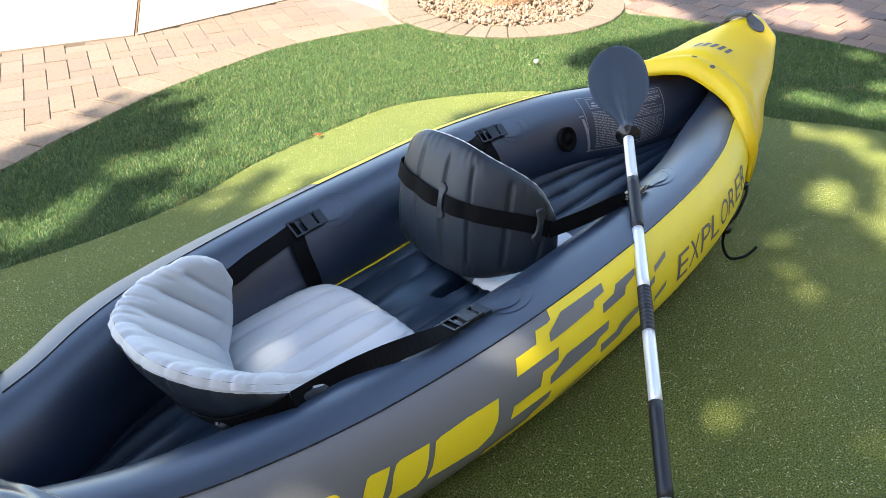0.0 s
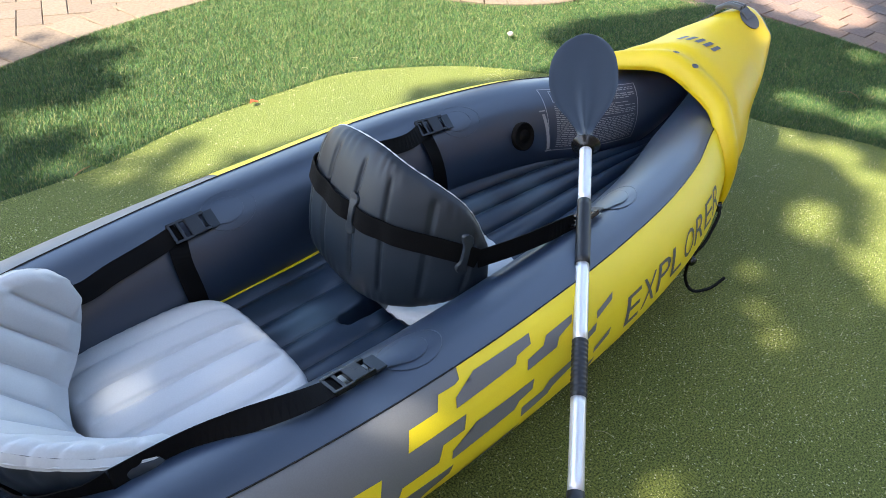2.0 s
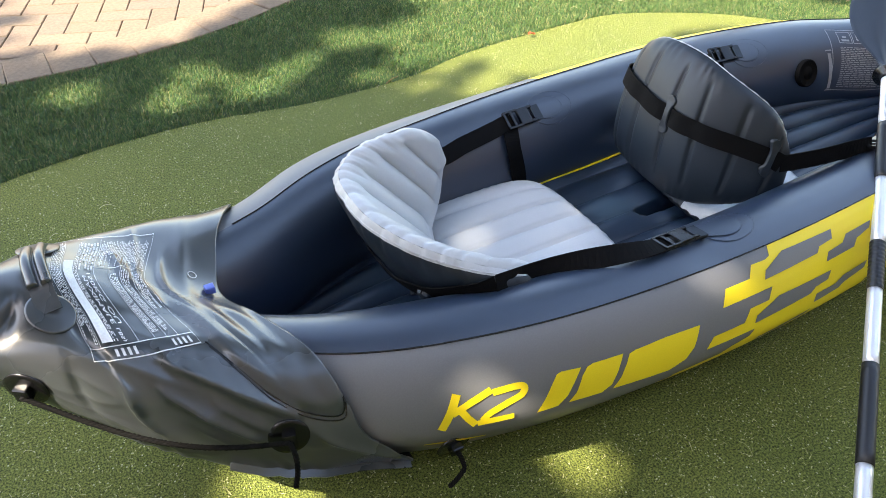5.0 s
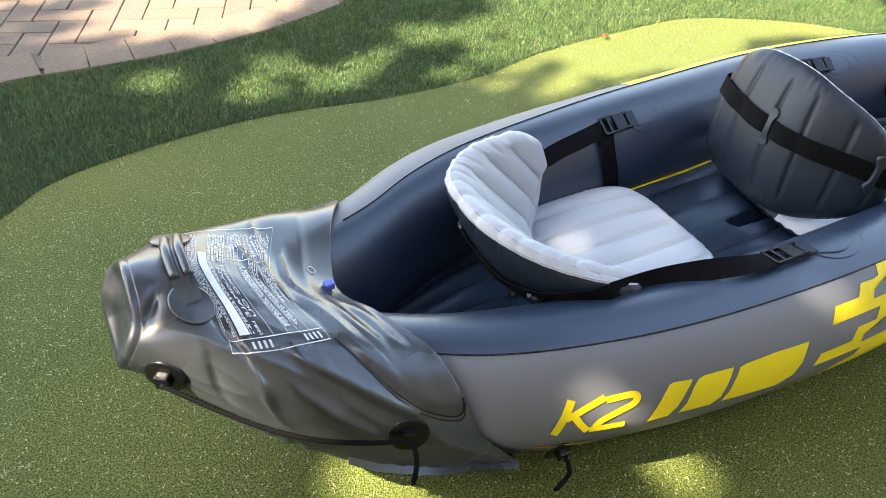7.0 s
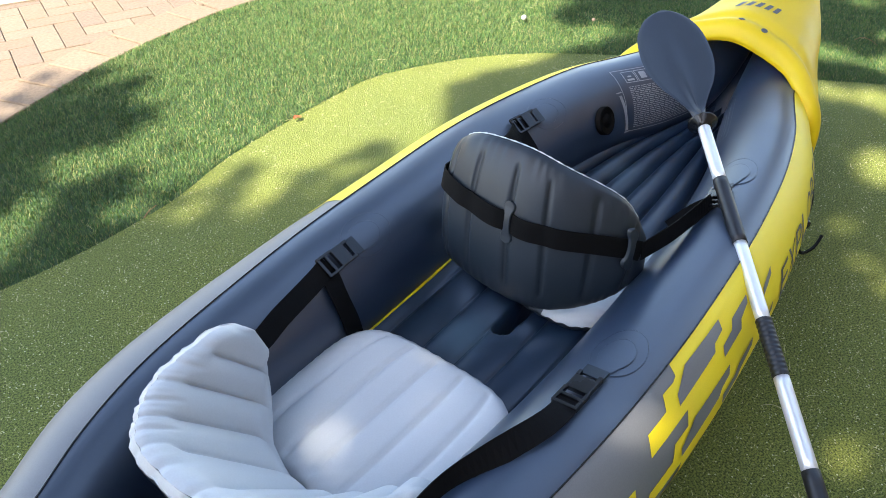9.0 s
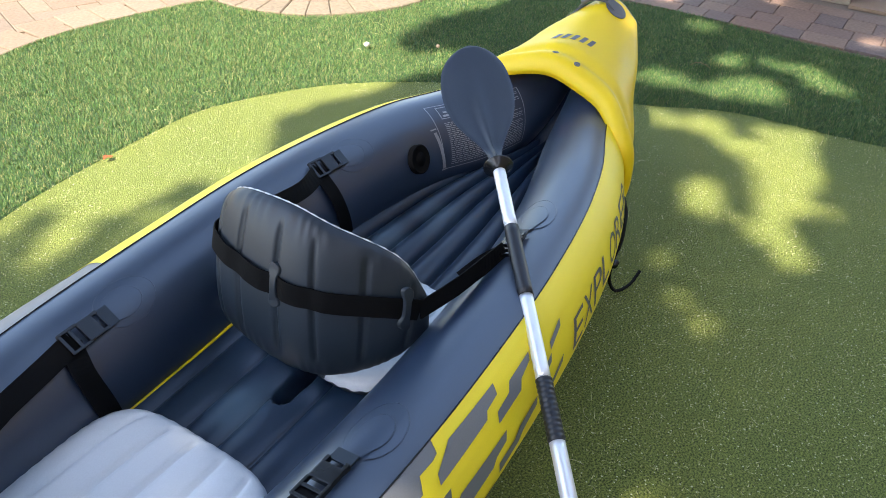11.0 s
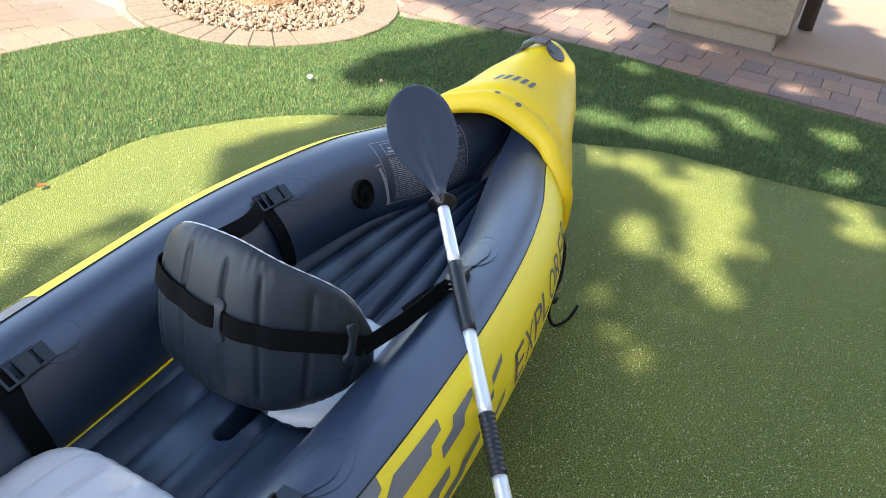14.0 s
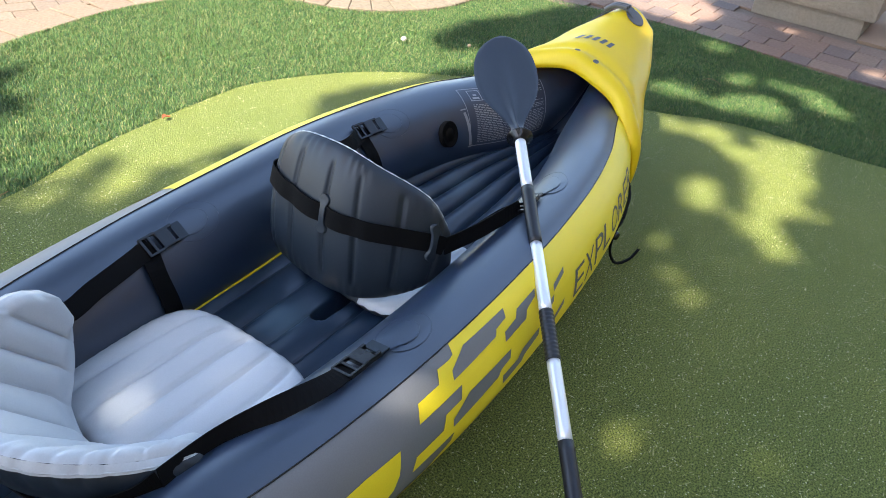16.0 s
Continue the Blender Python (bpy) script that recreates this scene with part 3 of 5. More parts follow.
def tube(side):
    x0, x1 = -1.42, 1.42
    def skin_at(u, v):
        x, j = x0 + (x1 - x0) * u, v * 44
        e = seam(side, x)
        return hull_point(x, side, -40 + (e + 40) * j / 8 if j < 8 else e + (320 - e) * (j - 8) / 36)
    bm = grid(skin_at, 150, 44, True)
    bm.verts.ensure_lookup_table()
    for row in (0, 150):
        ring = [bm.verts[row * 44 + k] for k in range(44)]
        bm.faces.new(ring)
    bmesh.ops.recalc_face_normals(bm, faces=bm.faces)
    for f in bm.faces:
        c = f.calc_center_median()
        a = math.degrees(math.atan2((side * c.y - keyed(c.x, FAR_Y if side > 0 else NEAR_Y)) / keyed(c.x, TUBE_R), (c.z - keyed(c.x, TUBE_Z)) / keyed(c.x, TUBE_H)))
        f.material_index = 1 if seam(side, c.x) < a or a < -150 else 0
    return part("side_tube", bm, [VINYL, VINYL_SIDE], kayak, "inflated dark grey vinyl side tube")


tubes = {s: tube(s) for s in (-1, 1)}
for s in (-1, 1):
    line = [hull_point(-1.05 + 2.15 * k / 110, s, seam(s, -1.05 + 2.15 * k / 110), 0.0006) for k in range(111)]
    part("seam", sweep(line, 0.0017, 6), PLASTIC, tubes[s], "dark welded seam")


def draped(outline, side, material, name, parent, off=0.0016, dx=0.03, dphi=6, label=""):
    """A thin printed panel that follows a tube; outline in (x along the hull, degrees from the tube's top)."""
    bm = bmesh.new()
    f = bm.faces.new([bm.verts.new((x, p, 0)) for x, p in outline])
    bmesh.ops.triangulate(bm, faces=[f])
    return drape(bm, side, material, name, parent, off, dx, dphi, label)


def drape(bm, side, material, name, parent, off=0.0016, dx=0.03, dphi=6, label=""):
    xs, ps = [v.co.x for v in bm.verts], [v.co.y for v in bm.verts]
    for axis, lo, hi, d in ((0, min(xs), max(xs), dx), (1, min(ps), max(ps), dphi)):
        n = int((hi - lo) / d) + 1
        for k in range(1, n):
            way = Vector((1, 0, 0)) if axis == 0 else Vector((0, 1, 0))
            bmesh.ops.bisect_plane(bm, geom=bm.verts[:] + bm.edges[:] + bm.faces[:], plane_co=way * (lo + (hi - lo) * k / n), plane_no=way, dist=1e-5)
    for v in bm.verts:
        v.co = hull_point(v.co.x, side, v.co.y, off)
    bmesh.ops.recalc_face_normals(bm, faces=bm.faces)
    for f in bm.faces:
        c = f.calc_center_median()
        if f.normal.dot(c - Vector((c.x, side * keyed(c.x, FAR_Y if side > 0 else NEAR_Y), keyed(c.x, TUBE_Z)))) < 0:
            f.normal_flip()
    return part(name, bm, material, parent, label)


# floor: long inflated ribs between the tubes, with a slot
FLOOR_TOP = 0.155
RIBS = 6


def floor_point(u, v):
    x = -1.25 + 2.5 * u
    yn, yf = -keyed(x, NEAR_Y) + 0.09 * keyed(x, TUBE_R) / .14, keyed(x, FAR_Y) - 0.09 * keyed(x, TUBE_R) / .14
    y = yn + (yf - yn) * v
    rib = abs(math.sin(math.pi * RIBS * v))
    deep = 0.013 + 0.023 * gap(x, .15, .5)
    z = FLOOR_TOP - deep + deep * math.sqrt(rib) + 0.10 * max(0, abs(x) - 0.95) ** 1.6
    sx, sy = max(0, abs(x + 0.005) - 0.07), y + 0.012
    d = math.hypot(sx, sy)
    z -= 0.09 * (1 - gap(d, 0.016, 0.024))
    return (x, y, z)


bm = grid(floor_point, 420, 150)
floor_ob = part("floor", bm, FLOOR_VINYL, kayak, "dark inflated ribbed floor with a slot")


def skin_point(u, v):
    x = -1.40 + 2.8 * u
    near, far = keyed(x, NEAR_Y), keyed(x, FAR_Y)
    return (x, -near + v * (near + far), keyed(x, TUBE_Z) - keyed(x, TUBE_H) * (.94 - .55 * gap(abs(x), 1.0, 1.35)))


bm = grid(skin_point, 70, 8)
part("bottom_skin", bm, FLOOR_VINYL, kayak, "dark vinyl bottom skin")
for s in (-1, 1):
    line = []
    for k in range(31):
        x = -0.34 + 0.48 * k / 30
        line.append(hull_point(x, s, -97 + 1.5 * math.sin(9 * x), 0.003))
    part("floor_piping", sweep(line, lambda u: 0.0012 + 0.0024 * math.sin(math.pi * u) ** .5, 6), YELLOW, kayak, "yellow piping along the floor")

# ---- end covers ----
BOW = dict(w=((0.92, .355), (1.05, .325), (1.1, .298), (1.2, .248), (1.35, .18), (1.48, .12), (1.56, .08)), zs=((0.92, .37), (1.05, .385), (1.15, .40), (1.25, .415), (1.4, .455), (1.5, .48), (1.56, .485)),
           zt=((0.92, .43), (1.1, .448), (1.16, .458), (1.3, .475), (1.45, .515), (1.52, .525), (1.56, .51)), zb=((0.92, .02), (1.1, .05), (1.25, .12), (1.4, .24), (1.5, .34), (1.56, .40)), yo=((0.9, .035), (1.2, .02), (1.56, .008)))
STERN = dict(w=((-1.54, .062), (-1.50, .088), (-1.46, .116), (-1.36, .185), (-1.2, .262), (-1.1, .305), (-1.0, .335), (-.88, .38)), zs=((-1.54, .44), (-1.50, .462), (-1.46, .470), (-1.40, .462), (-1.36, .446), (-1.2, .395), (-1.1, .355), (-1.0, .338), (-.88, .33)),
             zt=((-1.54, .47), (-1.50, .500), (-1.46, .508), (-1.40, .494), (-1.36, .476), (-1.25, .410), (-1.17, .364), (-1.1, .325), (-1.0, .30), (-.88, .29)), zb=((-1.54, .385), (-1.50, .372), (-1.46, .345), (-1.36, .238), (-1.2, .105), (-1.1, .06), (-1.0, .03), (-.88, .015)), yo=((-1.54, -.03), (-1.2, -.02), (-.9, .0)))


def cover_section(end, x, q):
    """A point of an end cover's outline; q runs 0..1 from the near bottom over the top to the far bottom."""
    w, zs, zt, zb, yo = (keyed(x, end[k]) for k in ("w", "zs", "zt", "zb", "yo"))
    low = gap(x, -1.25, -1.08) * (1 - gap(x, -.8, -.6))
    half = [(0.62 * w, zb), (0.93 * w, zb + .22 * (zs - zb)), (1.0 * w, zb + .5 * (zs - zb)), (.95 * w, zb + .76 * (zs - zb)), (.74 * w, zs - .006), (.38 * w, zs + .62 * (zt - zs)), (0, zt)]
    line = [(-y, z) for y, z in half] + [(y, z) for y, z in half[-2::-1]]
    line[5], line[7] = (line[5][0], line[5][1] + .012 * low), (line[7][0] + .08 * w * low, line[7][1] + .036 * low)
    s = q * (len(line) - 1)
    n = min(int(s), len(line) - 2)
    u = s - n
    p = [Vector(line[min(max(k, 0), len(line) - 1)]) for k in (n - 1, n, n + 1, n + 2)]
    if n == 0:
        p[0] = 2 * p[1] - p[2]
    if n == len(line) - 2:
        p[3] = 2 * p[2] - p[1]
    c = 0.5 * (2 * p[1] + (p[2] - p[0]) * u + (2 * p[0] - 5 * p[1] + 4 * p[2] - p[3]) * u * u + (3 * p[1] - p[0] - 3 * p[2] + p[3]) * u**3)
    return Vector((x, c.x + yo, c.y))


def cover_normal(end, x, q):
    e = 1e-3
    dq = cover_section(end, x, min(1, q + e)) - cover_section(end, x, max(0, q - e))
    dx = cover_section(end, x + 2e-3, q) - cover_section(end, x - 2e-3, q)
    n = dx.cross(dq).normalized()
    c = cover_section(end, x, q) - Vector((x, keyed(x, end["yo"]), 0.5 * (keyed(x, end["zb"]) + keyed(x, end["zs"]))))
    return n if n.dot(c) > 0 else -n


BOW_FRONT = ((0, 1.0), (.16, 1.04), (.26, 1.045), (.36, 1.095), (.5, 1.112), (.64, 1.09), (.74, 1.03), (.84, .97), (1, .95))
STERN_FRONT = ((0, -.885), (.10, -.915), (.15, -.955), (.20, -1.0), (.27, -1.02), (.33, -1.045), (.40, -1.09), (.46, -1.125), (.5, -1.135), (.55, -1.11), (.61, -1.065), (.67, -1.03), (.84, -.99), (1, -.94))


def bow_at(u, q, off=0.0):
    x0 = keyed(q, BOW_FRONT)
    x = x0 + (1.54 - x0) * u
    side = abs(q - .5) * 2
    fold = 0.007 * math.sin(30 * q + 9 * u) * gap(side, .35, .7) * math.sin(math.pi * u) + 0.008 * noise.noise((x * 7, q * 9, 1.3)) * math.sin(math.pi * u)
    fold -= 0.010 * math.exp(-((u - .17) / .05) ** 2) * (1 - gap(side, .5, .8))
    big = 0.050 - 0.036 * gap(side, .45, .75)
    k = 1 - min(1, (x - x0) / big)
    roll = -big * (1 - math.sqrt(max(0, 1 - k * k)))
    p, n = cover_section(BOW, x, q), cover_normal(BOW, x, q)
    return p + n * (roll + fold + off + 0.006)


bm = grid(lambda u, q: bow_at(u * u * .7 + u * .3, q), 80, 110)
bow_cover = part("bow_cover", bm, YELLOW, kayak, "bright yellow vinyl bow cover with a rolled rim")


# creases of the slack stern sheet: places (u, q) of both ends, height, width
CREASES = ((.685, .296, .642, .163, .009, .018), (.515, .308, .192, .250, .013, .015), (.565, .256, .350, .196, .012, .016), (.42, .252, .29, .215, .006, .013),
           (.81, .280, .78, .150, -.006, .018), (.93, .42, .99, .355, -.010, .020), (.14, .20, .02, .130, .007, .018),
           (.54, .586, .41, .477, .005, .013), (.47, .65, .36, .45, .004, .013), (.76, .36, .66, .27, -.006, .016), (.235, .372, .205, .320, -.006, .012), (.30, .54, .26, .44, .006, .012))


def crease(u, q):
    """Sharp-backed folds: steep on one flank, slack on the other."""
    h = 0.0
    for u0, q0, u1, q1, high, wide in CREASES:
        du, dq = u1 - u0, q1 - q0
        k = ((u - u0) * du + (q - q0) * dq) / (du * du + dq * dq)
        m = min(1, max(0, k))
        au, aq = u - u0 - du * m, q - q0 - dq * m
        d = math.hypot(au, aq) * (1.7 if du * aq - dq * au > 0 else .75)
        d += 0.004 * noise.noise((u * 22, q * 22, high * 900))
        h += 1.5 * high * math.exp(-abs(d / wide) ** 1.25) * (.55 + .45 * math.sin(math.pi * m))
    return h


PAD_EDGE = ((0, .262), (.03, .246), (.08, .242), (.168, .256), (.243, .281), (.302, .314), (.347, .352), (.40, .44))


def stern_at(u, q, off=0.0):
    x = keyed(q, STERN_FRONT)
    x = x + (-1.508 + .045 * gap(1 - abs(2 * q - 1), .1, .85) - x) * u
    side = abs(q - .5) * 2
    wide = math.sin(math.pi * min(1, u * 1.05))
    fold = crease(u, q)
    slack = 1 - abs(noise.noise((x * 7 + 3 * q, q * 16 - 2 * x, 4.1)))
    far = gap(q, .46, .6)
    fold += wide * (0.0045 * (slack ** 4 - .45) * gap(side, .15, .4) * (1 - .8 * far) + 0.004 * noise.noise((x * 6, q * 7, 4.1)) + 0.0012 * noise.noise((x * 24, q * 30, 2.2)) * (1 - .6 * far))
    fold += wide * 0.004 * math.exp(-((u - .16 - .5 * abs(q - .5)) / .035) ** 2) * (1 - gap(side, .2, .5))
    fold += 0.0018 * math.sin(70 * u + 4 * math.sin(19 * u)) * (1 - gap(q, .10, .16)) * wide
    fold *= gap(u, .0, .10) if q > .4 else 1
    edge = keyed(u, PAD_EDGE)
    on_pad = gap(q - edge, 0, .03) * (1 - gap(q, .40, .48)) * (1 - gap(u, .28, .35))
    fold = fold * (1 - .6 * on_pad) + 0.010 * on_pad + 0.004 * on_pad * noise.noise((u * 14, q * 14, 7.7))
    p, n = cover_section(STERN, x, q), cover_normal(STERN, x, q)
    return p + n * (fold + off + 0.006)


bm = grid(lambda u, q: stern_at(u, q), 130, 180)
stern_cover = part("stern_cover", bm, COVER_GREY, kayak, "wrinkled dark grey vinyl stern cover")
for ob in (bow_cover, stern_cover):
    if sum(f.normal.z for f in ob.data.polygons if f.center.z > .38) < 0:
        ob.data.flip_normals()
    mod = ob.modifiers.new("sheet", "SOLIDIFY")
    mod.thickness, mod.offset = 0.004, -1
for end, at_fn, cover, mat in ((BOW, bow_at, bow_cover, YELLOW), (STERN, stern_at, stern_cover, COVER_GREY)):
    bm = bmesh.new()
    ring = [Vector(at_fn(1, k / 48)) for k in range(49)]
    c = sum(ring, Vector()) / 49
    out = Vector((1, 0, 0)) if end is BOW else Vector((-.9, 0, .42))
    rows = [[bm.verts.new(c + (p - c) * s + out * b) for p in ring] for s, b in (((1, 0), (.96, .010), (.86, .017), (.78, .017), (.5, .014), (.02, .012)) if end is BOW else ((1, 0), (.99, .006), (.95, .011), (.88, .012), (.80, .008), (.6, .002), (.3, .000), (.02, .000)))]
    for r0, r1 in zip(rows, rows[1:]):
        for k in range(49):
            bm.faces.new((r0[k], r0[(k + 1) % 49], r1[(k + 1) % 49], r1[k]))
    bm.faces.new(rows[-1])
    bmesh.ops.recalc_face_normals(bm, faces=bm.faces)
    part("end_cap", bm, BOW_GREY if end is BOW else mat, cover, "rounded end of the cover")



# ---------- paddle ----------
RING = Vector((0.533, -0.143, 0.433))
SHAFT_FOOT = Vector((-0.1, -0.664, 0.207))
SHAFT = (RING - SHAFT_FOOT).normalized()
paddle = thing("paddle", "black-bladed paddle with banded aluminium shaft leaning on the kayak", "paddle")


def on_shaft(s):
    """A place s metres down the shaft from the drip ring."""
    return RING - SHAFT * s


bands = [(-0.02, 0.175, ALU, 0.0145, "bare aluminium section"), (0.175, 0.353, GRIP, 0.0160, "black grip section"), (0.353, 0.540, ALU, 0.0145, "bare aluminium section"),
         (0.540, 0.664, GRIP, 0.0160, "black grip section"), (0.664, 0.842, ALU, 0.0145, "bare aluminium section"), (0.842, 1.05, GRIP, 0.0160, "black grip section"), (1.05, 1.27, ALU, 0.0145, "bare aluminium section")]
for a, b, mat, r, label in bands:
    ribbed = .5 < a < .6
    n = 96 if ribbed else 10
    pts = [on_shaft(a + (b - a) * k / n) for k in range(n + 1)]
    part("shaft_section", sweep(pts, (lambda u: .0158 + .0005 * math.sin(75 * u)) if ribbed else r, 20), mat, paddle, label)


BLADE_HALF = ((0, .017), (.08, .021), (.18, .044), (.3, .076), (.45, .096), (.6, .1), (.75, .093), (.86, .076), (.93, .056), (.975, .034), (1, .006))


def blade_shape(tip_way, root, length, width, face, name_label):
    bm = bmesh.new()
    a = tip_way.normalized()
    n = (face - face.dot(a) * a).normalized()
    b = n.cross(a)
    front, back = [], []
    nu, nv = 40, 18
    for side, rows in ((1, front), (-1, back)):
        for i in range(nu + 1):
            u = i / nu
            row = []
            half = keyed(u, BLADE_HALF) * width / .2
            for j in range(nv + 1):
                v = 2 * j / nv - 1
                spine = 0.008 * math.exp(-(v * 6) ** 2) * (1 - gap(u, .25, .85)) + (0.016 * (1 - gap(u, 0, .12)) * math.sqrt(max(0, 1 - v * v)))
                edge = 0.0030 * math.sqrt(max(0, 1 - v ** 8))
                cup = 0.012 * u * u + 0.012 * v * v * math.sin(math.pi * u)
                skew = 0.014 * u * (1 - u) * 4 * 0.5
                row.append(bm.verts.new(root + a * (length * u) + b * (half * v + skew) + n * (cup + side * (edge + spine))))
            rows.append(row)
    for rows, flip in ((front, False), (back, True)):
        for i in range(nu):
            for j in range(nv):
                quad = (rows[i][j], rows[i + 1][j], rows[i + 1][j + 1], rows[i][j + 1])
                bm.faces.new(quad[::-1] if flip else quad)
    for j in (0, nv):
        for i in range(nu):
            bm.faces.new((front[i][j], front[i + 1][j], back[i + 1][j], back[i][j]))
    for i in (0, nu):
        for j in range(nv):
            bm.faces.new((front[i][j], front[i][j + 1], back[i][j + 1], back[i][j]))
    bmesh.ops.recalc_face_normals(bm, faces=bm.faces)
    return part("blade", bm, BLADE, paddle, name_label)


blade_shape(Vector((0.36, 0.30, 0.090)), RING + SHAFT * 0.012, 0.462, 0.176, Vector((-0.48, -0.20, 0.85)), "broad dark blue-black plastic blade")
blade_shape(-SHAFT + Vector((0, 0, 0.10)), on_shaft(1.26), 0.42, 0.168, Vector((0.4, -0.2, 0.9)), "broad dark blue-black plastic blade")
bm = bmesh.new()
m = Matrix.Translation(RING) @ SHAFT.to_track_quat("Z", "Y").to_matrix().to_4x4()
prof = [(0.0145, -0.012), (0.019, -0.012), (0.020, -0.003), (0.034, 0.004), (0.0345, 0.007), (0.019, 0.003), (0.019, 0.016), (0.0145, 0.018)]
rows = [[bm.verts.new(m @ Vector((r * math.cos(a), r * math.sin(a), z))) for a in (2 * math.pi * k / 32 for k in range(32))] for r, z in prof]
for r0, r1 in zip(rows, rows[1:]):
    for k in range(32):
        bm.faces.new((r0[k], r0[(k + 1) % 32], r1[(k + 1) % 32], r1[k]))
part("drip_ring", bm, PLASTIC, paddle, "black rubber drip ring")



# ---------- seats ----------
def along(points, s):
    """A place at 0..1 along a smooth line through points."""
    if callable(points):
        return points(s)
    n = len(points) - 1
    k = min(int(s * n), n - 1)
    u = s * n - k
    p0, p1, p2, p3 = (Vector(points[min(max(k + d, 0), n)]) for d in (-1, 0, 1, 2))
    return 0.5 * (2 * p1 + (p2 - p0) * u + (2 * p0 - 5 * p1 + 4 * p2 - p3) * u * u + (3 * p1 - p0 - 3 * p2 + p3) * u**3)


def back_sheet(base, top, side, thick, ribs, bulge, sharp, deep, lift=0.0, round_top=5):
    """One face of a puffed backrest between its base line and its top line."""
    def middle(s, h):
        h2 = h
        p = along(base, s).lerp(along(top, s), h2)
        return p

    def fn(s, h):
        p = middle(s, h)
        ds = middle(min(1, s + .01), h) - middle(max(0, s - .01), h)
        dh = middle(s, min(1, h + .01)) - middle(s, max(0, h - .01))
        n = dh.cross(ds).normalized()
        rim = (max(0, 1 - abs(2 * s - 1) ** 7) * max(0, 1 - abs(2 * h - 1) ** (5 if h < .5 else round_top))) ** (0.5 if round_top > 3 else .8)
        groove = 1 - abs(math.sin(math.pi * ribs * s)) ** .62 if sharp < 9 else abs(math.cos(math.pi * ribs * s)) ** sharp
        well = min(gap(h, .10, .2), 1 - gap(h, .86, .94)) * min(gap(s, .02, .06), 1 - gap(s, .94, .98))
        t = thick * rim * (1 - deep * groove * well)
        ruffle = 0.0011 * math.sin(150 * s + 3 * math.sin(31 * s)) * (gap(h, .8, .97) * (1 - gap(h, .97, 1.0)) + (1 - gap(h, .03, .2)) * gap(h, 0, .03))
        bow = bulge * math.sin(math.pi * s) * math.sin(math.pi * h)
        return p + n * (side * (t + ruffle + lift) - bow)
    return fn, middle


REAR_LOBES = 9


def keyed_line(table):
    """A smooth line in space from rows of (lobe number, place)."""
    axes = [[(k, p[i]) for k, p in table] for i in range(3)]
    return lambda s: Vector([keyed(REAR_LOBES * s, axis) for axis in axes])


def reclined_sheet(base, top, side, thick):
    """One face of the leaning backrest: fat lobes that run from the fat puckered rim down to the foot."""
    def middle(s, h):
        return base(s).lerp(top(s), h)

    def fn(s, h):
        pucker = abs(math.cos(math.pi * 2 * REAR_LOBES * s + .5 * math.sin(17 * s))) ** 10 * gap(h, .74, .92)
        pucker += .35 * abs(math.cos(math.pi * 5 * REAR_LOBES * s)) ** 6 * gap(h, .84, .97)
        p = middle(s, h - .014 * pucker * gap(h, .8, 1))
        ds = middle(min(1, s + .012), h) - middle(max(0, s - .012), h)
        dh = top(s) - base(s)
        n = dh.cross(ds).normalized()
        full = max(0, 1 - abs(2 * s - 1) ** 16) ** .5 * max(0, 1 - h ** 7) ** .5
        if side > 0:
            lobe = abs(math.sin(math.pi * REAR_LOBES * s)) ** .55
            t = thick * full * (1 - .66 * (1 - lobe) * (1 - gap(h, .76, .9))) * (1 - .20 * pucker) * (.12 + .88 * gap(h, 0, .22))
            return p + n * t
        t = thick * full * (1 - .10 * pucker) * (.35 + .65 * gap(h, 0, .3))
        return p - n * (t + .004 * noise.noise(p * 22) * full)
    return fn, middle


def cushion_sheet(centre, size, turn, z0, thick, ribs, upper):
    def fn(u, v):
        a, b = 2 * u - 1, 2 * v - 1
        # square grid drawn into a rounded one
        x, y = a * math.sqrt(max(0, 1 - 0.30 * b ** 4)) * size[0] / 2, b * math.sqrt(max(0, 1 - 0.30 * a ** 4)) * size[1] / 2
        rim = (max(0, 1 - abs(a) ** 7) * max(0, 1 - abs(b) ** 7)) ** 0.5
        groove = (1 - abs(math.sin(math.pi * ribs * v)) ** .36) * min(gap(u, .03, .1), 1 - gap(u, .92, .97))
        ruffle = 0.002 * math.sin(70 * (u + v) + 9 * u) * (1 - rim) * 1.2
        z = z0 + thick / 2 + (1 if upper else -1) * thick / 2 * rim * (1 - (0.30 if upper else 0) * groove) + ruffle
        c, s = math.cos(turn), math.sin(turn)
        return (centre[0] + c * x - s * y, centre[1] + s * x + c * y, z)
    return fn


def buckle(at, way, up, parent):
    """A side-release buckle: two-bar ladder, clasp body and prongs."""
    m = Matrix.Translation(at) @ frame_of(way, up)
    bm = bmesh.new()
    box((0.030, 0.040, 0.009), (0.014, 0, 0.003), None, 0.002, bm)
    box((0.012, 0.006, 0.010), (0.034, 0.017, 0.003), None, 0.001, bm)
    box((0.012, 0.006, 0.010), (0.034, -0.017, 0.003), None, 0.001, bm)
    for y in (-0.019, 0.019):
        box((0.036, 0.005, 0.008), (-0.018, y, 0.003), None, 0.001, bm)
    for x in (-0.034, -0.016):
        box((0.006, 0.040, 0.007), (x, 0, 0.003), None, 0.001, bm)
    m = m @ Matrix.Scale(1.12, 4)
    bmesh.ops.transform(bm, matrix=m, verts=bm.verts)
    clasp = part("buckle", bm, PLASTIC, parent, "black side-release plastic buckle", False)
    bm = box((0.022, 0.038, 0.004), (0.050, 0, 0.001), None, 0.001)
    bmesh.ops.transform(bm, matrix=m, verts=bm.verts)
    part("tab", bm, SEAT_DARK, clasp, "grey vinyl tab", False)
    return clasp


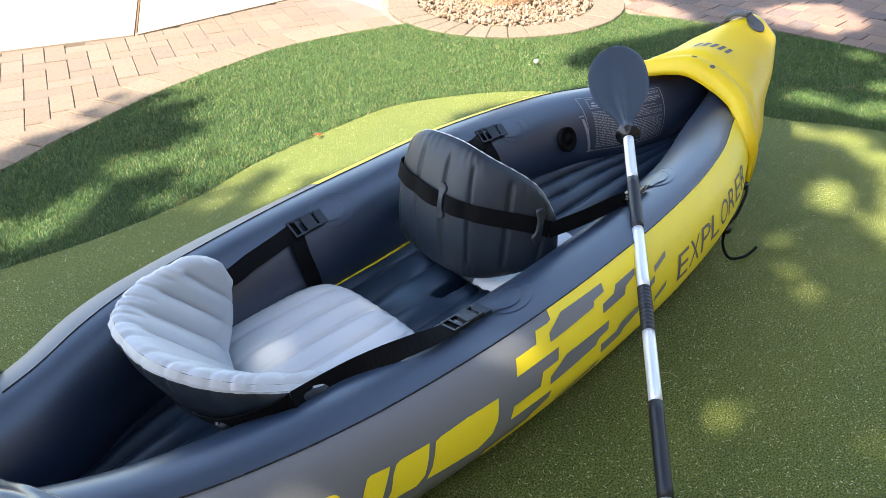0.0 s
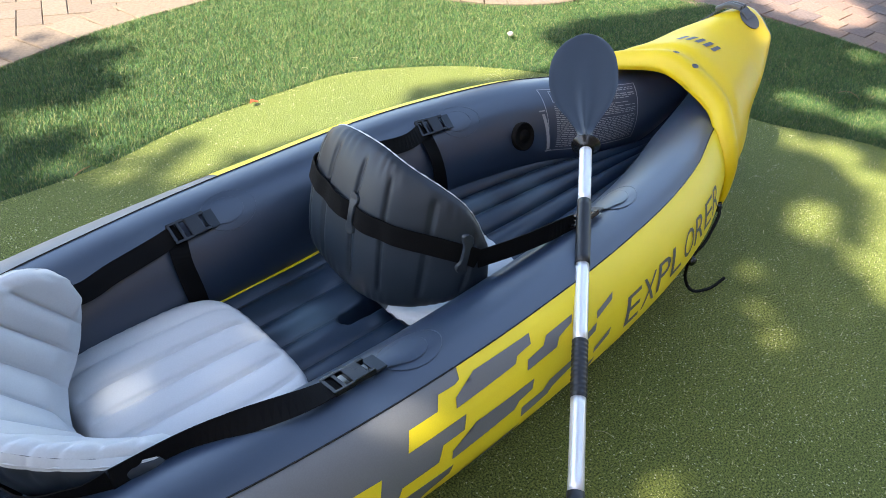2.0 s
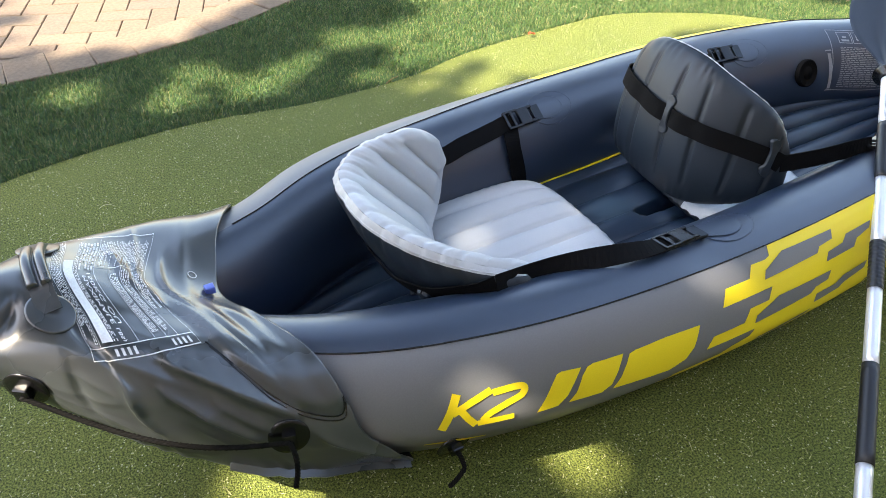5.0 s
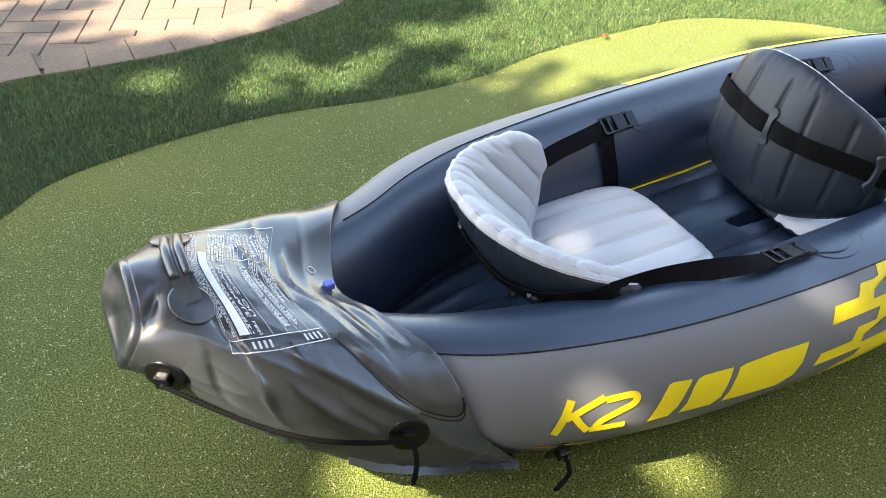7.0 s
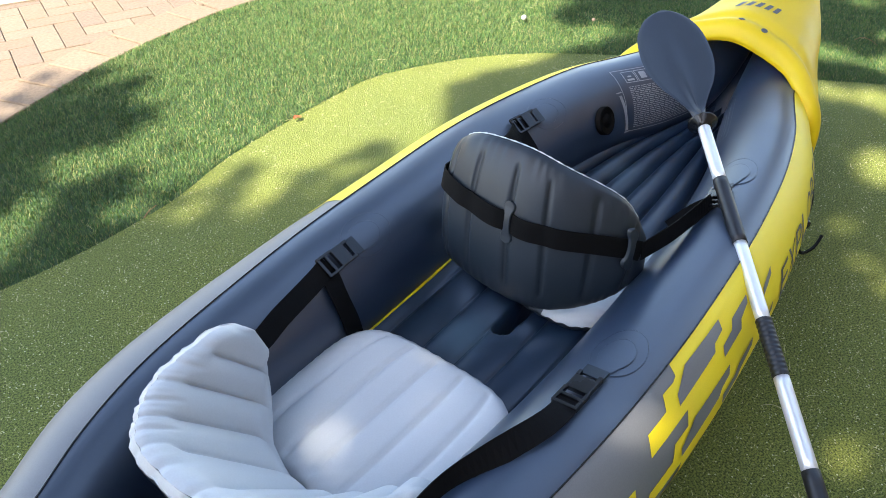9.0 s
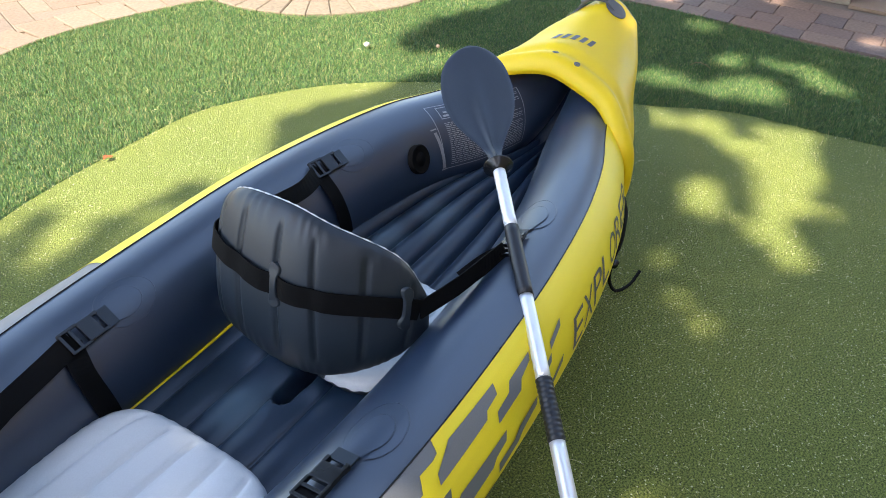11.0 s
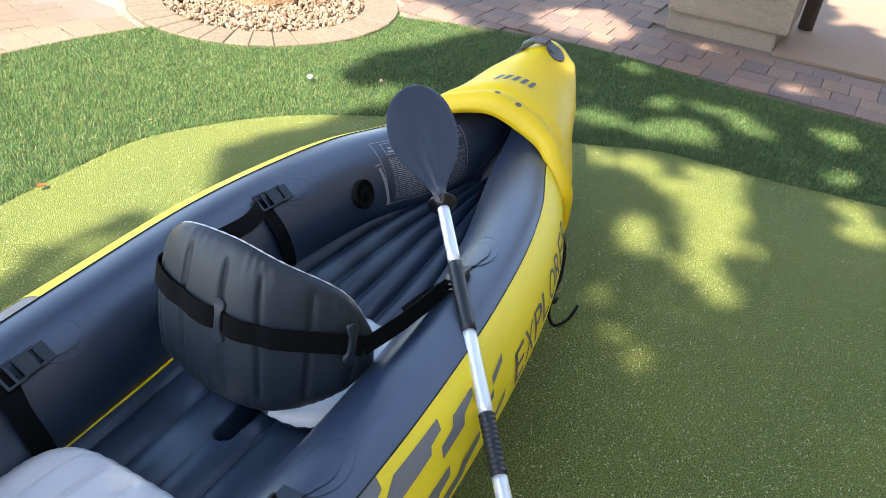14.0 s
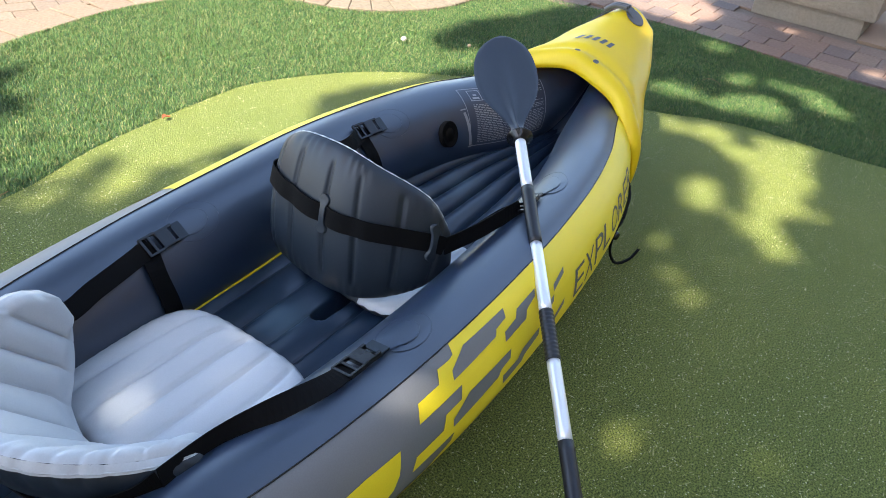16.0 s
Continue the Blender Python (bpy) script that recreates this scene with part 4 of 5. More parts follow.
def seat(base, top, cushion, valve_at, wrap, foot=None):
    ob = thing("inflatable_seat", "inflatable kayak seat, light grey inside and dark grey outside, strapped in", "seat", "kayak seats")
    front, middle = back_sheet(base, top, 1, 0.038 if wrap < .99 else .018, 8, 0.02, 3, .98, 0.0, 5 if wrap < .99 else 2.2)
    back, _ = back_sheet(base, top, -1, 0.034 if wrap < .99 else .025, 8, 0.02, 80, .34)
    if foot:
        front, middle = reclined_sheet(base, top, 1, .026)
        back, _ = reclined_sheet(foot, top, -1, .034)
    part("backrest_front", grid(front, 180, 40), SEAT_LIGHT, ob, "puffed light grey vinyl backrest face")
    shell = part("backrest_back", grid(back, 150, 48), [SEAT_DARK, SEAT_LIGHT], ob, "puffed dark grey vinyl backrest shell")
    for f in shell.data.polygons:
        if f.index % 48 > 47 * wrap:
            f.material_index = 1
    line = [Vector(back(k / 90, wrap)) if foot else middle(k / 90, 1.0) for k in range(91)]
    part("backrest_edge", sweep(line, lambda u: 0.0014 + 0.0007 * math.sin(170 * u), 6), SEAT_LIGHT, ob, "welded light grey rim")
    pad = part("cushion_top", grid(cushion_sheet(*cushion, 6, True), 60, 60), [SEAT_LIGHT, SEAT_DARK], ob, "puffed light grey ribbed seat cushion")
    if not foot:
        for f in pad.data.polygons:
            f.material_index = int(f.index // 60 < 13 and 15 < f.index % 60 < 57)
    part("cushion_bottom", grid(cushion_sheet(*cushion, 6, False), 40, 40), SEAT_DARK, ob, "dark grey cushion underside")
    # short valve at the foot of the shell
    bm = sweep([Vector(valve_at), Vector(valve_at) + Vector((-0.010, 0, 0.006)), Vector(valve_at) + Vector((-0.018, 0, 0.010))], 0.009, 12)
    part("valve", bm, SEAT_DARK, ob, "small dark valve")
    return ob, back


rear_base = keyed_line([(0, (-.548, .186, .330)), (1, (-.565, .162, .292)), (2, (-.595, .125, .257)), (3, (-.637, .076, .238)), (4, (-.665, -.005, .230)), (5, (-.662, -.075, .236)),
                        (6, (-.645, -.125, .250)), (7, (-.618, -.165, .268)), (8, (-.590, -.198, .288)), (9, (-.562, -.220, .305))])
rear_top = keyed_line([(0, (-.560, .192, .365)), (.25, (-.578, .192, .405)), (.6, (-.625, .188, .434)), (1, (-.681, .178, .442)), (2, (-.758, .161, .446)), (3, (-.819, .120, .446)), (4, (-.852, .066, .445)),
                       (5, (-.855, -.045, .440)), (6, (-.822, -.125, .425)), (7, (-.765, -.182, .402)), (8, (-.692, -.222, .374)), (9, (-.608, -.244, .342))])
rear_foot = keyed_line([(0, (-.547, .198, .285)), (1, (-.598, .188, .240)), (2.5, (-.665, .140, .205)), (4, (-.705, .040, .188)), (5, (-.710, -.050, .186)), (6.5, (-.680, -.145, .196)), (8, (-.618, -.222, .240)), (9, (-.566, -.250, .290))])
front_base = [(.12, .195, .26), (.0, .185, .225), (-.025, .13, .21), (-.04, .0, .205), (-.015, -.09, .205), (.06, -.165, .225), (.15, -.208, .265)]
front_top = [(.15, .20, .38), (.075, .205, .475), (.045, .14, .525), (.04, .03, .535), (.05, -.06, .515), (.112, -.165, .448), (.152, -.202, .345)]
rear_seat, rear_shell = seat(rear_base, rear_top, ((-.458, .0), (.395, .425), 0.0, .150, .068), (-.715, -.01, .152), .975, rear_foot)
front_seat, front_shell = seat(front_base, front_top, ((.175, -.01), (.36, .40), -.12, .148, .058), (.0, .03, .20), 1.0)


def shell_path(shell, marks, lift):
    """Points on a backrest's outer face, a little proud of it, with the way across the strap."""
    pts, ways = [], []
    for s, h in marks:
        p = Vector(shell(s, h))
        n = (Vector(shell(min(1, s + .02), h)) - Vector(shell(max(0, s - .02), h))).cross(Vector(shell(s, min(1, h + .03))) - Vector(shell(s, max(0, h - .03)))).normalized()
        pts.append(p + n * lift)
        ways.append(Vector(shell(s, min(1, h + .05))) - Vector(shell(s, max(0, h - .05))))
        ways[-1].normalize()
    return pts, ways


def strap_loop(shell, s, h, parent):
    """A welded vinyl strap keeper: a waisted tab with two round ends."""
    p, (w,) = shell_path(shell, [(s, h)], 0.0115)
    p = p[0]
    ds = (Vector(shell(s + .02, h)) - Vector(shell(s - .02, h))).normalized()
    n = w.cross(ds).normalized()
    half = ((-1, .0015), (-.95, .009), (-.82, .0150), (-.62, .0145), (-.4, .0095), (0, .0085), (.4, .0095), (.62, .0145), (.82, .0150), (.95, .009), (1, .0015))

    def keeper(u, v):
        a, b = 2 * u - 1, 2 * v - 1
        lift = 0.0045 + .004 * max(0, 1 - (a / .7) ** 2) - .0075 * abs(b) ** 6 + .0012 * gap(abs(b), .55, .8) * (1 - gap(abs(b), .8, .95))
        return p + ds * (keyed(a, half) * b) + w * (.045 * a) - n * (lift - .004)
    bm = grid(keeper, 36, 16)
    bmesh.ops.recalc_face_normals(bm, faces=bm.faces)
    part("strap_loop", bm, SEAT_DARK, parent, "dark grey welded strap keeper")


UP = Vector((0, 0, 1))
WIDE = 0.042


def hang(points, ways, parent, label="black webbing strap"):
    return part("strap", ribbon(points, ways, WIDE, 0.0022, 8), WEB, parent, label, False)


def on_tube(x, side, phi, off):
    return Vector(hull_point(x, side, phi, off))


def tube_way(x, side, phi):
    """The way round a tube at that place, towards its top."""
    return (on_tube(x, side, phi + 4, 0) - on_tube(x, side, phi - 4, 0)).normalized()


# straps of the front seat: round the shell, out to a buckle on each tube
for s, h in ((.50, .56), (.85, .63)):
    strap_loop(front_shell, s, h, front_seat)
pts, ways = shell_path(front_shell, [(.10 + .04 * k, .56 + .17 * (max(0, .5 - .10 - .04 * k) / .4) ** 1.6 + .07 * (max(0, .04 * k + .10 - .55) / .3) ** 1.5) for k in range(21)], 0.008)
near_b, far_b = on_tube(.395, -1, -20, 0.008), on_tube(.445, 1, -29.5, 0.008)
hang([far_b + Vector((-.02, .0, -.002)), Vector((.33, .262, .335)), Vector((.20, .245, .36))] + pts[:1], [tube_way(.35, 1, -30), Vector((0, .5, .8)), Vector((.2, .3, .9)), ways[0]], front_seat)
hang(pts, ways, front_seat)
hang(pts[-1:] + [pts[-1].lerp(near_b, .35) + Vector((0, -.006, .001)), pts[-1].lerp(near_b, .65) + Vector((0, -.004, .002)), near_b + Vector((-.02, 0, .0))], [ways[-1], Vector((.1, .15, .97)), Vector((.1, .2, .95)), Vector((.1, .5, .8))], front_seat)
hang([near_b + Vector((-.025, .0, -.004)), Vector((.335, -.232, .326)), Vector((.285, -.205, .300))], [Vector((.2, .5, .6)), Vector((.3, .5, .6)), Vector((.2, .8, .3))], front_seat)
for b, sd, ph in ((near_b, -1, -20), (far_b, 1, -30)):
    nrm = (on_tube(b.x, sd, ph, .05) - on_tube(b.x, sd, ph, 0)).normalized()
    buckle(b, (on_tube(b.x + .08, sd, ph, .008) - b), nrm, front_seat)
hang([far_b + Vector((-.028, 0, -.002)), on_tube(.42, 1, -58, .010), on_tube(.43, 1, -84, .006), on_tube(.44, 1, -104, .004)], [Vector((1, 0, 0)), Vector((1, .1, 0)), Vector((1, 0, 0)), Vector((1, 0, 0))], front_seat, "loose black strap tail")

# straps of the rear seat
for s, h in ((.42, .42), (.70, .42)):
    strap_loop(rear_shell, s, h, rear_seat)
pts, ways = shell_path(rear_shell, [(.10 + .04 * k, .42 + .20 * (max(0, .45 - .10 - .04 * k) / .35) ** 1.4 + .44 * (max(0, .04 * k + .10 - .60) / .3) ** 1.1) for k in range(21)], 0.007)
near_b, far_b = on_tube(-.307, -1, -8, 0.008), on_tube(-.282, 1, -31, 0.008)
hang([far_b + Vector((-.02, 0, 0)), on_tube(-.36, 1, -34, .009), on_tube(-.46, 1, -38, .014), on_tube(-.55, 1, -41, .02)] + pts[:1], [tube_way(-.3, 1, -31), tube_way(-.36, 1, -34), tube_way(-.46, 1, -38), tube_way(-.55, 1, -41), ways[0]], rear_seat)
hang(pts, ways, rear_seat)
hang(pts[-1:] + [Vector((-.585, -.250, .338)), Vector((-.50, -.278, .352)), Vector((-.40, -.312, .362)), near_b + Vector((-.02, 0, .001))], [ways[-1], Vector((0, .45, .88)), Vector((0, .75, .6)), Vector((0, .95, .2)), -tube_way(-.3, -1, -8)], rear_seat)
for b, sd, ph, x in ((near_b, -1, -8, -.307), (far_b, 1, -31, -.282)):
    nrm = (on_tube(x, sd, ph, .05) - on_tube(x, sd, ph, 0)).normalized()
    buckle(b, (on_tube(x + .08, sd, ph, .006) - on_tube(x, sd, ph, .006)), nrm, rear_seat)
hang([far_b + Vector((-.028, 0, -.002)), on_tube(-.325, 1, -52, .012), on_tube(-.318, 1, -78, .007), on_tube(-.305, 1, -103, .004)], [Vector((1, 0, 0)), Vector((1, .1, 0)), Vector((1, 0, 0)), Vector((1, 0, 0))], rear_seat, "loose black strap tail")



# ---------- hull markings and fittings ----------
def ellipse(x, phi, rx, rphi, n=36, tail=0.0):
    out = []
    for k in range(n):
        a = 2 * math.pi * k / n
        cx = math.cos(a)
        out.append((x + rx * cx - (tail if cx < -.6 else 0), phi + rphi * math.sin(a) * (0.62 if cx < -.6 and tail else 1)))
    return out


# welded patches that hold the buckle tabs
for x, phis in ((-.182, (-28, -7)), (.538, (-31, -18))):
    for side, phi in zip((1, -1), phis):
        draped(ellipse(x + .008, phi, .066, 18), side, VINYL, "patch", tubes[side], 0.0012, label="thin welded oval patch")
        draped(ellipse(x, phi, .042, 11.5, tail=.028), side, VINYL, "patch", tubes[side], 0.0034, label="raised oval strap anchor")
        rim = [hull_point(px, side, pp, 0.0030) for px, pp in ellipse(x, phi, .043, 11.8)]
        part("weld_line", sweep(rim + rim[:1], 0.0005, 5), VINYL, tubes[side], "raised weld line")
        rim = [hull_point(px, side, pp, 0.0012) for px, pp in ellipse(x + .008, phi, .067, 18.3)]
        part("weld_line", sweep(rim + rim[:1], 0.0005, 5), VINYL, tubes[side], "raised weld line")

# yellow printed side panel with its staircase of dark blocks
STAIR = [(-.132, seam(-1, 0)), (-0.141, 32.7), (-0.155, 34.0), (-0.193, 33.6), (-0.209, 42.5), (-0.273, 42.6), (-0.290, 54.8), (-0.157, 54.4), (-0.170, 63.1), (-0.221, 63.5), (-0.237, 72.5), (-0.318, 73.0),
         (-0.333, 81.5), (-.205, 81.5), (-.216, 86.5), (-.262, 89.5), (-.285, 93.5), (-.40, 96.0), (-.40, 128)]
for side in (-1, 1):
    draped(STAIR[1 - (side < 0):] + [(1.16, 128)] + [(x, seam(side, x)) for x in (1.16, 1.0, .85, .7, .55, .4, .25, .1, 0, -.132)][:10 if side > 0 else 1], side, YELLOW_PRINT, "side_panel", tubes[side], 0.0010, 0.04, 8, "yellow printed side panel")
BLOCKS = ([(0.045, 33.8), (0.037, 40.8), (-0.005, 42.0), (-0.016, 46.0), (-0.173, 47.5), (-0.165, 41.3), (-0.120, 39.9), (-0.107, 32.8)],
          [(0.167, 41.7), (0.157, 46.5), (0.111, 49.4), (0.097, 54.5), (0.005, 55.2), (0.015, 48.8), (0.064, 47.4), (0.081, 42.4)],
          [(0.017, 63.1), (0.007, 69.1), (-0.031, 70.3), (-0.047, 73.8), (-0.209, 76.3), (-0.205, 70.8), (-0.154, 70.5), (-0.143, 62.9)],
          [(0.140, 70.8), (0.133, 75.9), (0.067, 79.0), (0.051, 82.1), (-0.030, 83.6), (-0.027, 76.7), (0.035, 76.3), (0.059, 72.5)],
          [(-0.030, 89.2), (-0.045, 92.9), (-0.108, 95.1), (-0.195, 95.7), (-0.185, 93.7), (-0.099, 91.4)],
          [(0.238, 52.6), (0.304, 48.0), (0.295, 52.6), (0.231, 57.4)], [(0.212, 76.5), (0.275, 71.3), (0.266, 75.8), (0.206, 80.7)], [(0.159, 88.9), (0.213, 84.9), (0.205, 89.8), (0.150, 93.6)],
          [(0.175, 62.8), (0.229, 59.3), (0.220, 64.2), (0.165, 67.9)])
for block in BLOCKS:
    draped(block, -1, VINYL_SIDE, "print_block", tubes[-1], 0.0024, label="grey printed block")
SLASHES = ([(-0.351, 59.8), (-0.366, 74.4), (-0.386, 82.1), (-0.424, 86.3), (-0.479, 85.2), (-0.552, 83.8), (-0.536, 77.0), (-0.522, 67.0), (-0.515, 61.5), (-0.502, 60.2), (-0.433, 59.0)],
           [(-0.528, 59.9), (-0.542, 71.2), (-0.555, 80.0), (-0.576, 84.1), (-0.644, 83.7), (-0.628, 77.1), (-0.615, 66.2), (-0.604, 61.2), (-0.592, 59.7)],
           [(-0.616, 60.2), (-0.632, 69.2), (-0.647, 78.1), (-0.665, 84.2), (-0.706, 85.3), (-0.690, 75.8), (-0.675, 66.3), (-0.664, 60.4), (-0.655, 59.2)])
for slash in SLASHES:
    draped(slash, -1, YELLOW_PRINT, "print_slash", tubes[-1], label="yellow printed slash")
PER_DEG = 0.0028


def stroke(path, width, off, name="letter_stroke"):
    """A printed stroke with round ends, in hull places."""
    pts = [Vector((x, p * PER_DEG)) for x, p in path]
    left, right = [], []
    for n, p in enumerate(pts):
        d = (pts[min(n + 1, len(pts) - 1)] - pts[max(n - 1, 0)]).normalized()
        o = Vector((-d.y, d.x)) * width / 2
        left.append(p + o)
        right.append(p - o)
    outline = [(v.x, v.y / PER_DEG) for v in left + right[::-1]]
    return draped(outline, -1, YELLOW_PRINT, name, tubes[-1], off, label="yellow printed letter stroke")


def bend(points, steps=5):
    return [(p.x, p.y) for p in curve_through([(x, y / 100, 0) for x, y in points], steps)]


stroke([(-0.844, 59.0), (-0.858, 70.6), (-0.877, 84.1)], .0145, .0016)
stroke([(-0.785, 60.2), (-0.822, 66.1), (-0.857, 72.7)], .0135, .0020)
stroke([(-0.843, 70.2), (-0.831, 77.6), (-0.818, 83.5)], .0135, .0024)
two = [(-0.783, 62.4), (-0.752, 61.5), (-0.732, 61.7), (-0.726, 64.0), (-0.734, 68.1), (-0.761, 71.9), (-0.792, 76.8), (-0.806, 81.4)]
stroke([(x, y * 100) for x, y in bend(two)], .0135, .0016)
stroke([(-0.815, 82.7), (-0.781, 82.7), (-0.749, 82.7)], .0125, .0021)


def font_mesh(words, font_size):
    data = bpy.data.curves.new("words", "FONT")
    data.body, data.size, data.resolution_u = words, font_size, 3
    ob = bpy.data.objects.new("words", data)
    scene.collection.objects.link(ob)
    bpy.context.view_layer.update()
    made = ob.evaluated_get(bpy.context.evaluated_depsgraph_get()).to_mesh()
    bm = bmesh.new()
    bm.from_mesh(made)
    ob.to_mesh_clear()
    bpy.data.objects.remove(ob)
    return bm


for n, letter in enumerate("EXPLORER"):
    bm = font_mesh(letter, 1.0)
    xs, ys = [v.co.x for v in bm.verts], [v.co.y for v in bm.verts]
    x0, x1, y0, y1 = min(xs), max(xs), min(ys), max(ys)
    for v in bm.verts:
        a, b = (v.co.x - x0) / (x1 - x0), (v.co.y - y0) / (y1 - y0)
        v.co = Vector((.325 + n * .0735 + .062 * a + .026 * b, 82.5 - 7.0 * n / 7 - 21.0 * b, 0))
    drape(bm, -1, DARK_PRINT, "letter", tubes[-1], 0.0024, 0.05, 6, "dark grey printed letter")


# boston valve on the far tube and a small one near the stern
def disc_on(side, x, phi, radii, material, name, parent, label=""):
    """A turned fitting on a tube; radii are rows of (radius, height above the skin)."""
    p = on_tube(x, side, phi, 0)
    n = (on_tube(x, side, phi, .05) - p).normalized()
    return disc(p, n, radii, material, name, parent, label)


def disc(p, n, radii, material, name, parent, label="", stretch=1.0):
    m = Matrix.Translation(p) @ Vector(n).to_track_quat("Z", "Y").to_matrix().to_4x4()
    bm = bmesh.new()
    rows = [[bm.verts.new(m @ Vector((r * math.cos(a), r * stretch * math.sin(a), z))) for a in (2 * math.pi * k / 28 for k in range(28))] for r, z in radii]
    for r0, r1 in zip(rows, rows[1:]):
        for k in range(28):
            bm.faces.new((r0[k], r0[(k + 1) % 28], r1[(k + 1) % 28], r1[k]))
    bm.faces.new(rows[-1])
    bmesh.ops.recalc_face_normals(bm, faces=bm.faces)
    return part(name, bm, material, parent, label)


valve = disc_on(1, .732, -66, ((.041, -.006), (.041, .0085), (.038, .010), (.036, .009), (.034, .0075)), WEB, "air_valve", tubes[1], "black recessed air valve")
disc_on(1, .732, -66, ((.020, .0078), (.019, .009), (.010, .009), (.009, .0105), (.002, .0105)), WEB, "valve_cap", valve, "black valve plug")


# printed panels on the tubes: frames, pictograms and lines too small to read
def bars(rows, place, parent, name="print", material=None, label="white printed panel of unreadable lines"):
    """Rows of (a0, a1, b0, b1) in panel places 0..1, put on a surface by place(a, b)."""
    bm = bmesh.new()
    for a0, a1, b0, b1 in rows:
        n = max(1, int((a1 - a0) * 24))
        k = max(1, int((b1 - b0) * 24))
        grid(lambda u, v: place(a0 + (a1 - a0) * u, b0 + (b1 - b0) * v), n, k, False, bm)
    bmesh.ops.recalc_face_normals(bm, faces=bm.faces)
    return part(name, bm, material or WHITE_PRINT, parent, label, False)


def lines(a0, a1, b0, b1, count, fill_part, seed):
    r = random.Random(seed)
    out = []
    for k in range(count):
        b = b0 + (b1 - b0) * (k + .2) / count
        a = a0
        end = a1 if r.random() < .75 else a0 + (a1 - a0) * r.uniform(.5, .95)
        while a < end:
            w = r.uniform(.02, .07)
            out.append((a, min(end, a + w), b, b + (b1 - b0) / count * fill_part))
            a += w + .012
    return out


def box_lines(a0, a1, b0, b1, t):
    return [(a0, a1, b0, b0 + t), (a0, a1, b1 - t, b1), (a0, a0 + t * .6, b0, b1), (a1 - t * .6, a1, b0, b1)]


rows = box_lines(0, 1, 0, 1, .012) + box_lines(.10, .24, .05, .27, .012) + box_lines(.25, .40, .05, .27, .012) + [(.13, .21, .20, .235), (.15, .19, .14, .17)] + [(.29, .36, .09, .22)]
rows += lines(.45, .97, .06, .28, 6, .45, 1) + lines(.10, .97, .33, .96, 22, .42, 2)
bars(rows, lambda a, b: on_tube(.828 + .285 * a - .03 * (b - .5), 1, -16 - 72 * b - 12 * a, .0016), tubes[1], material=TUBE_PRINT)
bars([(0, .08, .34, .36), (.02, .06, .40, .95), (0, .08, .96, .98)], lambda a, b: on_tube(.808 + .25 * a, 1, -20 - 70 * b, .0016), tubes[1], material=TUBE_PRINT, label="white printed scale mark")
rows = box_lines(0, 1, 0, 1, .014) + lines(.08, .92, .12, .88, 6, .28, 3) + box_lines(.2, .75, .3, .6, .012)
bars(rows, lambda a, b: on_tube(.80 + .22 * a, -1, -52 - 36 * b, .0016), tubes[-1], material=TUBE_PRINT)


# ---- bow and stern fittings ----
def find(fn, target):
    """The place (u, q) on a cover that lies nearest a point."""
    t = Vector(target)
    best = min(((Vector(fn(i / 30, j / 40)) - t).length, i / 30, j / 40) for i in range(31) for j in range(41))
    d, u, q = best
    step = 0.02
    for _ in range(14):
        d, u, q = min(((Vector(fn(min(1, max(0, u + a * step)), min(1, max(0, q + b * step)))) - t).length, min(1, max(0, u + a * step)), min(1, max(0, q + b * step))) for a in (-1, 0, 1) for b in (-1, 0, 1))
        step *= 0.7
    return u, q


def skin(fn, u, q):
    """Place and outward normal on a cover."""
    p = Vector(fn(u, q))
    n = (Vector(fn(u, min(1, q + .01))) - Vector(fn(u, max(0, q - .01)))).cross(Vector(fn(min(1, u + .01), q)) - Vector(fn(max(0, u - .01), q))).normalized()
    if n.dot(p - Vector((p.x, 0, .25))) < 0:
        n = -n
    return p, n


def strip_on(fn, marks, width, material, name, parent, label, off=0.003, thick=0.003):
    pts, ways = [], []
    for u, q in marks:
        p, n = skin(fn, u, q)
        pts.append(p + n * off)
        ways.append(n)
    line = curve_through(pts, 6)
    norm = curve_through(ways, 6)
    side = []
    for k, p in enumerate(line):
        d = line[min(k + 1, len(line) - 1)] - line[max(k - 1, 0)]
        side.append(d.cross(norm[k]).normalized())
    return part(name, ribbon(line, side, width, thick, 1), material, parent, label, False)


def handle(fn, mid, cover, strap_mat, span):
    """A carrying handle across an end: webbing with a moulded grip and welded round feet."""
    u, q = find(fn, mid)
    marks = [(u, q - span), (u, q - span * .55), (u, q), (u, q + span * .55), (u, q + span)]
    pts, ways = [], []
    for k, (a, b) in enumerate(marks):
        p, n = skin(fn, a, b)
        pts.append(p + n * (0.004, 0.012, 0.016, 0.012, 0.004)[k])
        ways.append(Vector((1, 0, 0.15)))
    ob = part("handle", ribbon(pts, ways, .034, .004, 8), strap_mat, cover, "grey carrying handle", False)
    for d in (-.010, .010):
        part("grip", sweep([p + Vector((d, 0, .004)) for p in curve_through(pts[1:4], 8)], .0085, 10), strap_mat, ob, "grey moulded grip")
    for a, b in (marks[0], marks[-1]):
        p, n = skin(fn, a, b)
        disc(p, n, ((.032, .0005), (.032, .0022), (.029, .003), (.001, .003)), strap_mat, "handle_foot", ob, "round welded foot", 1.2)
    return ob


handle(stern_at, (-1.40, -.02, .50), stern_cover, COVER_GREY, .115)
handle(bow_at, (1.47, .035, .52), bow_cover, BOW_GREY, .105)

# stern notice: white frame, columns and lines too small to read
corners = [find(stern_at, p) for p in ((-1.365, .10, .445), (-1.202, .122, .402), (-1.207, -.195, .398), (-1.358, -.182, .426))]


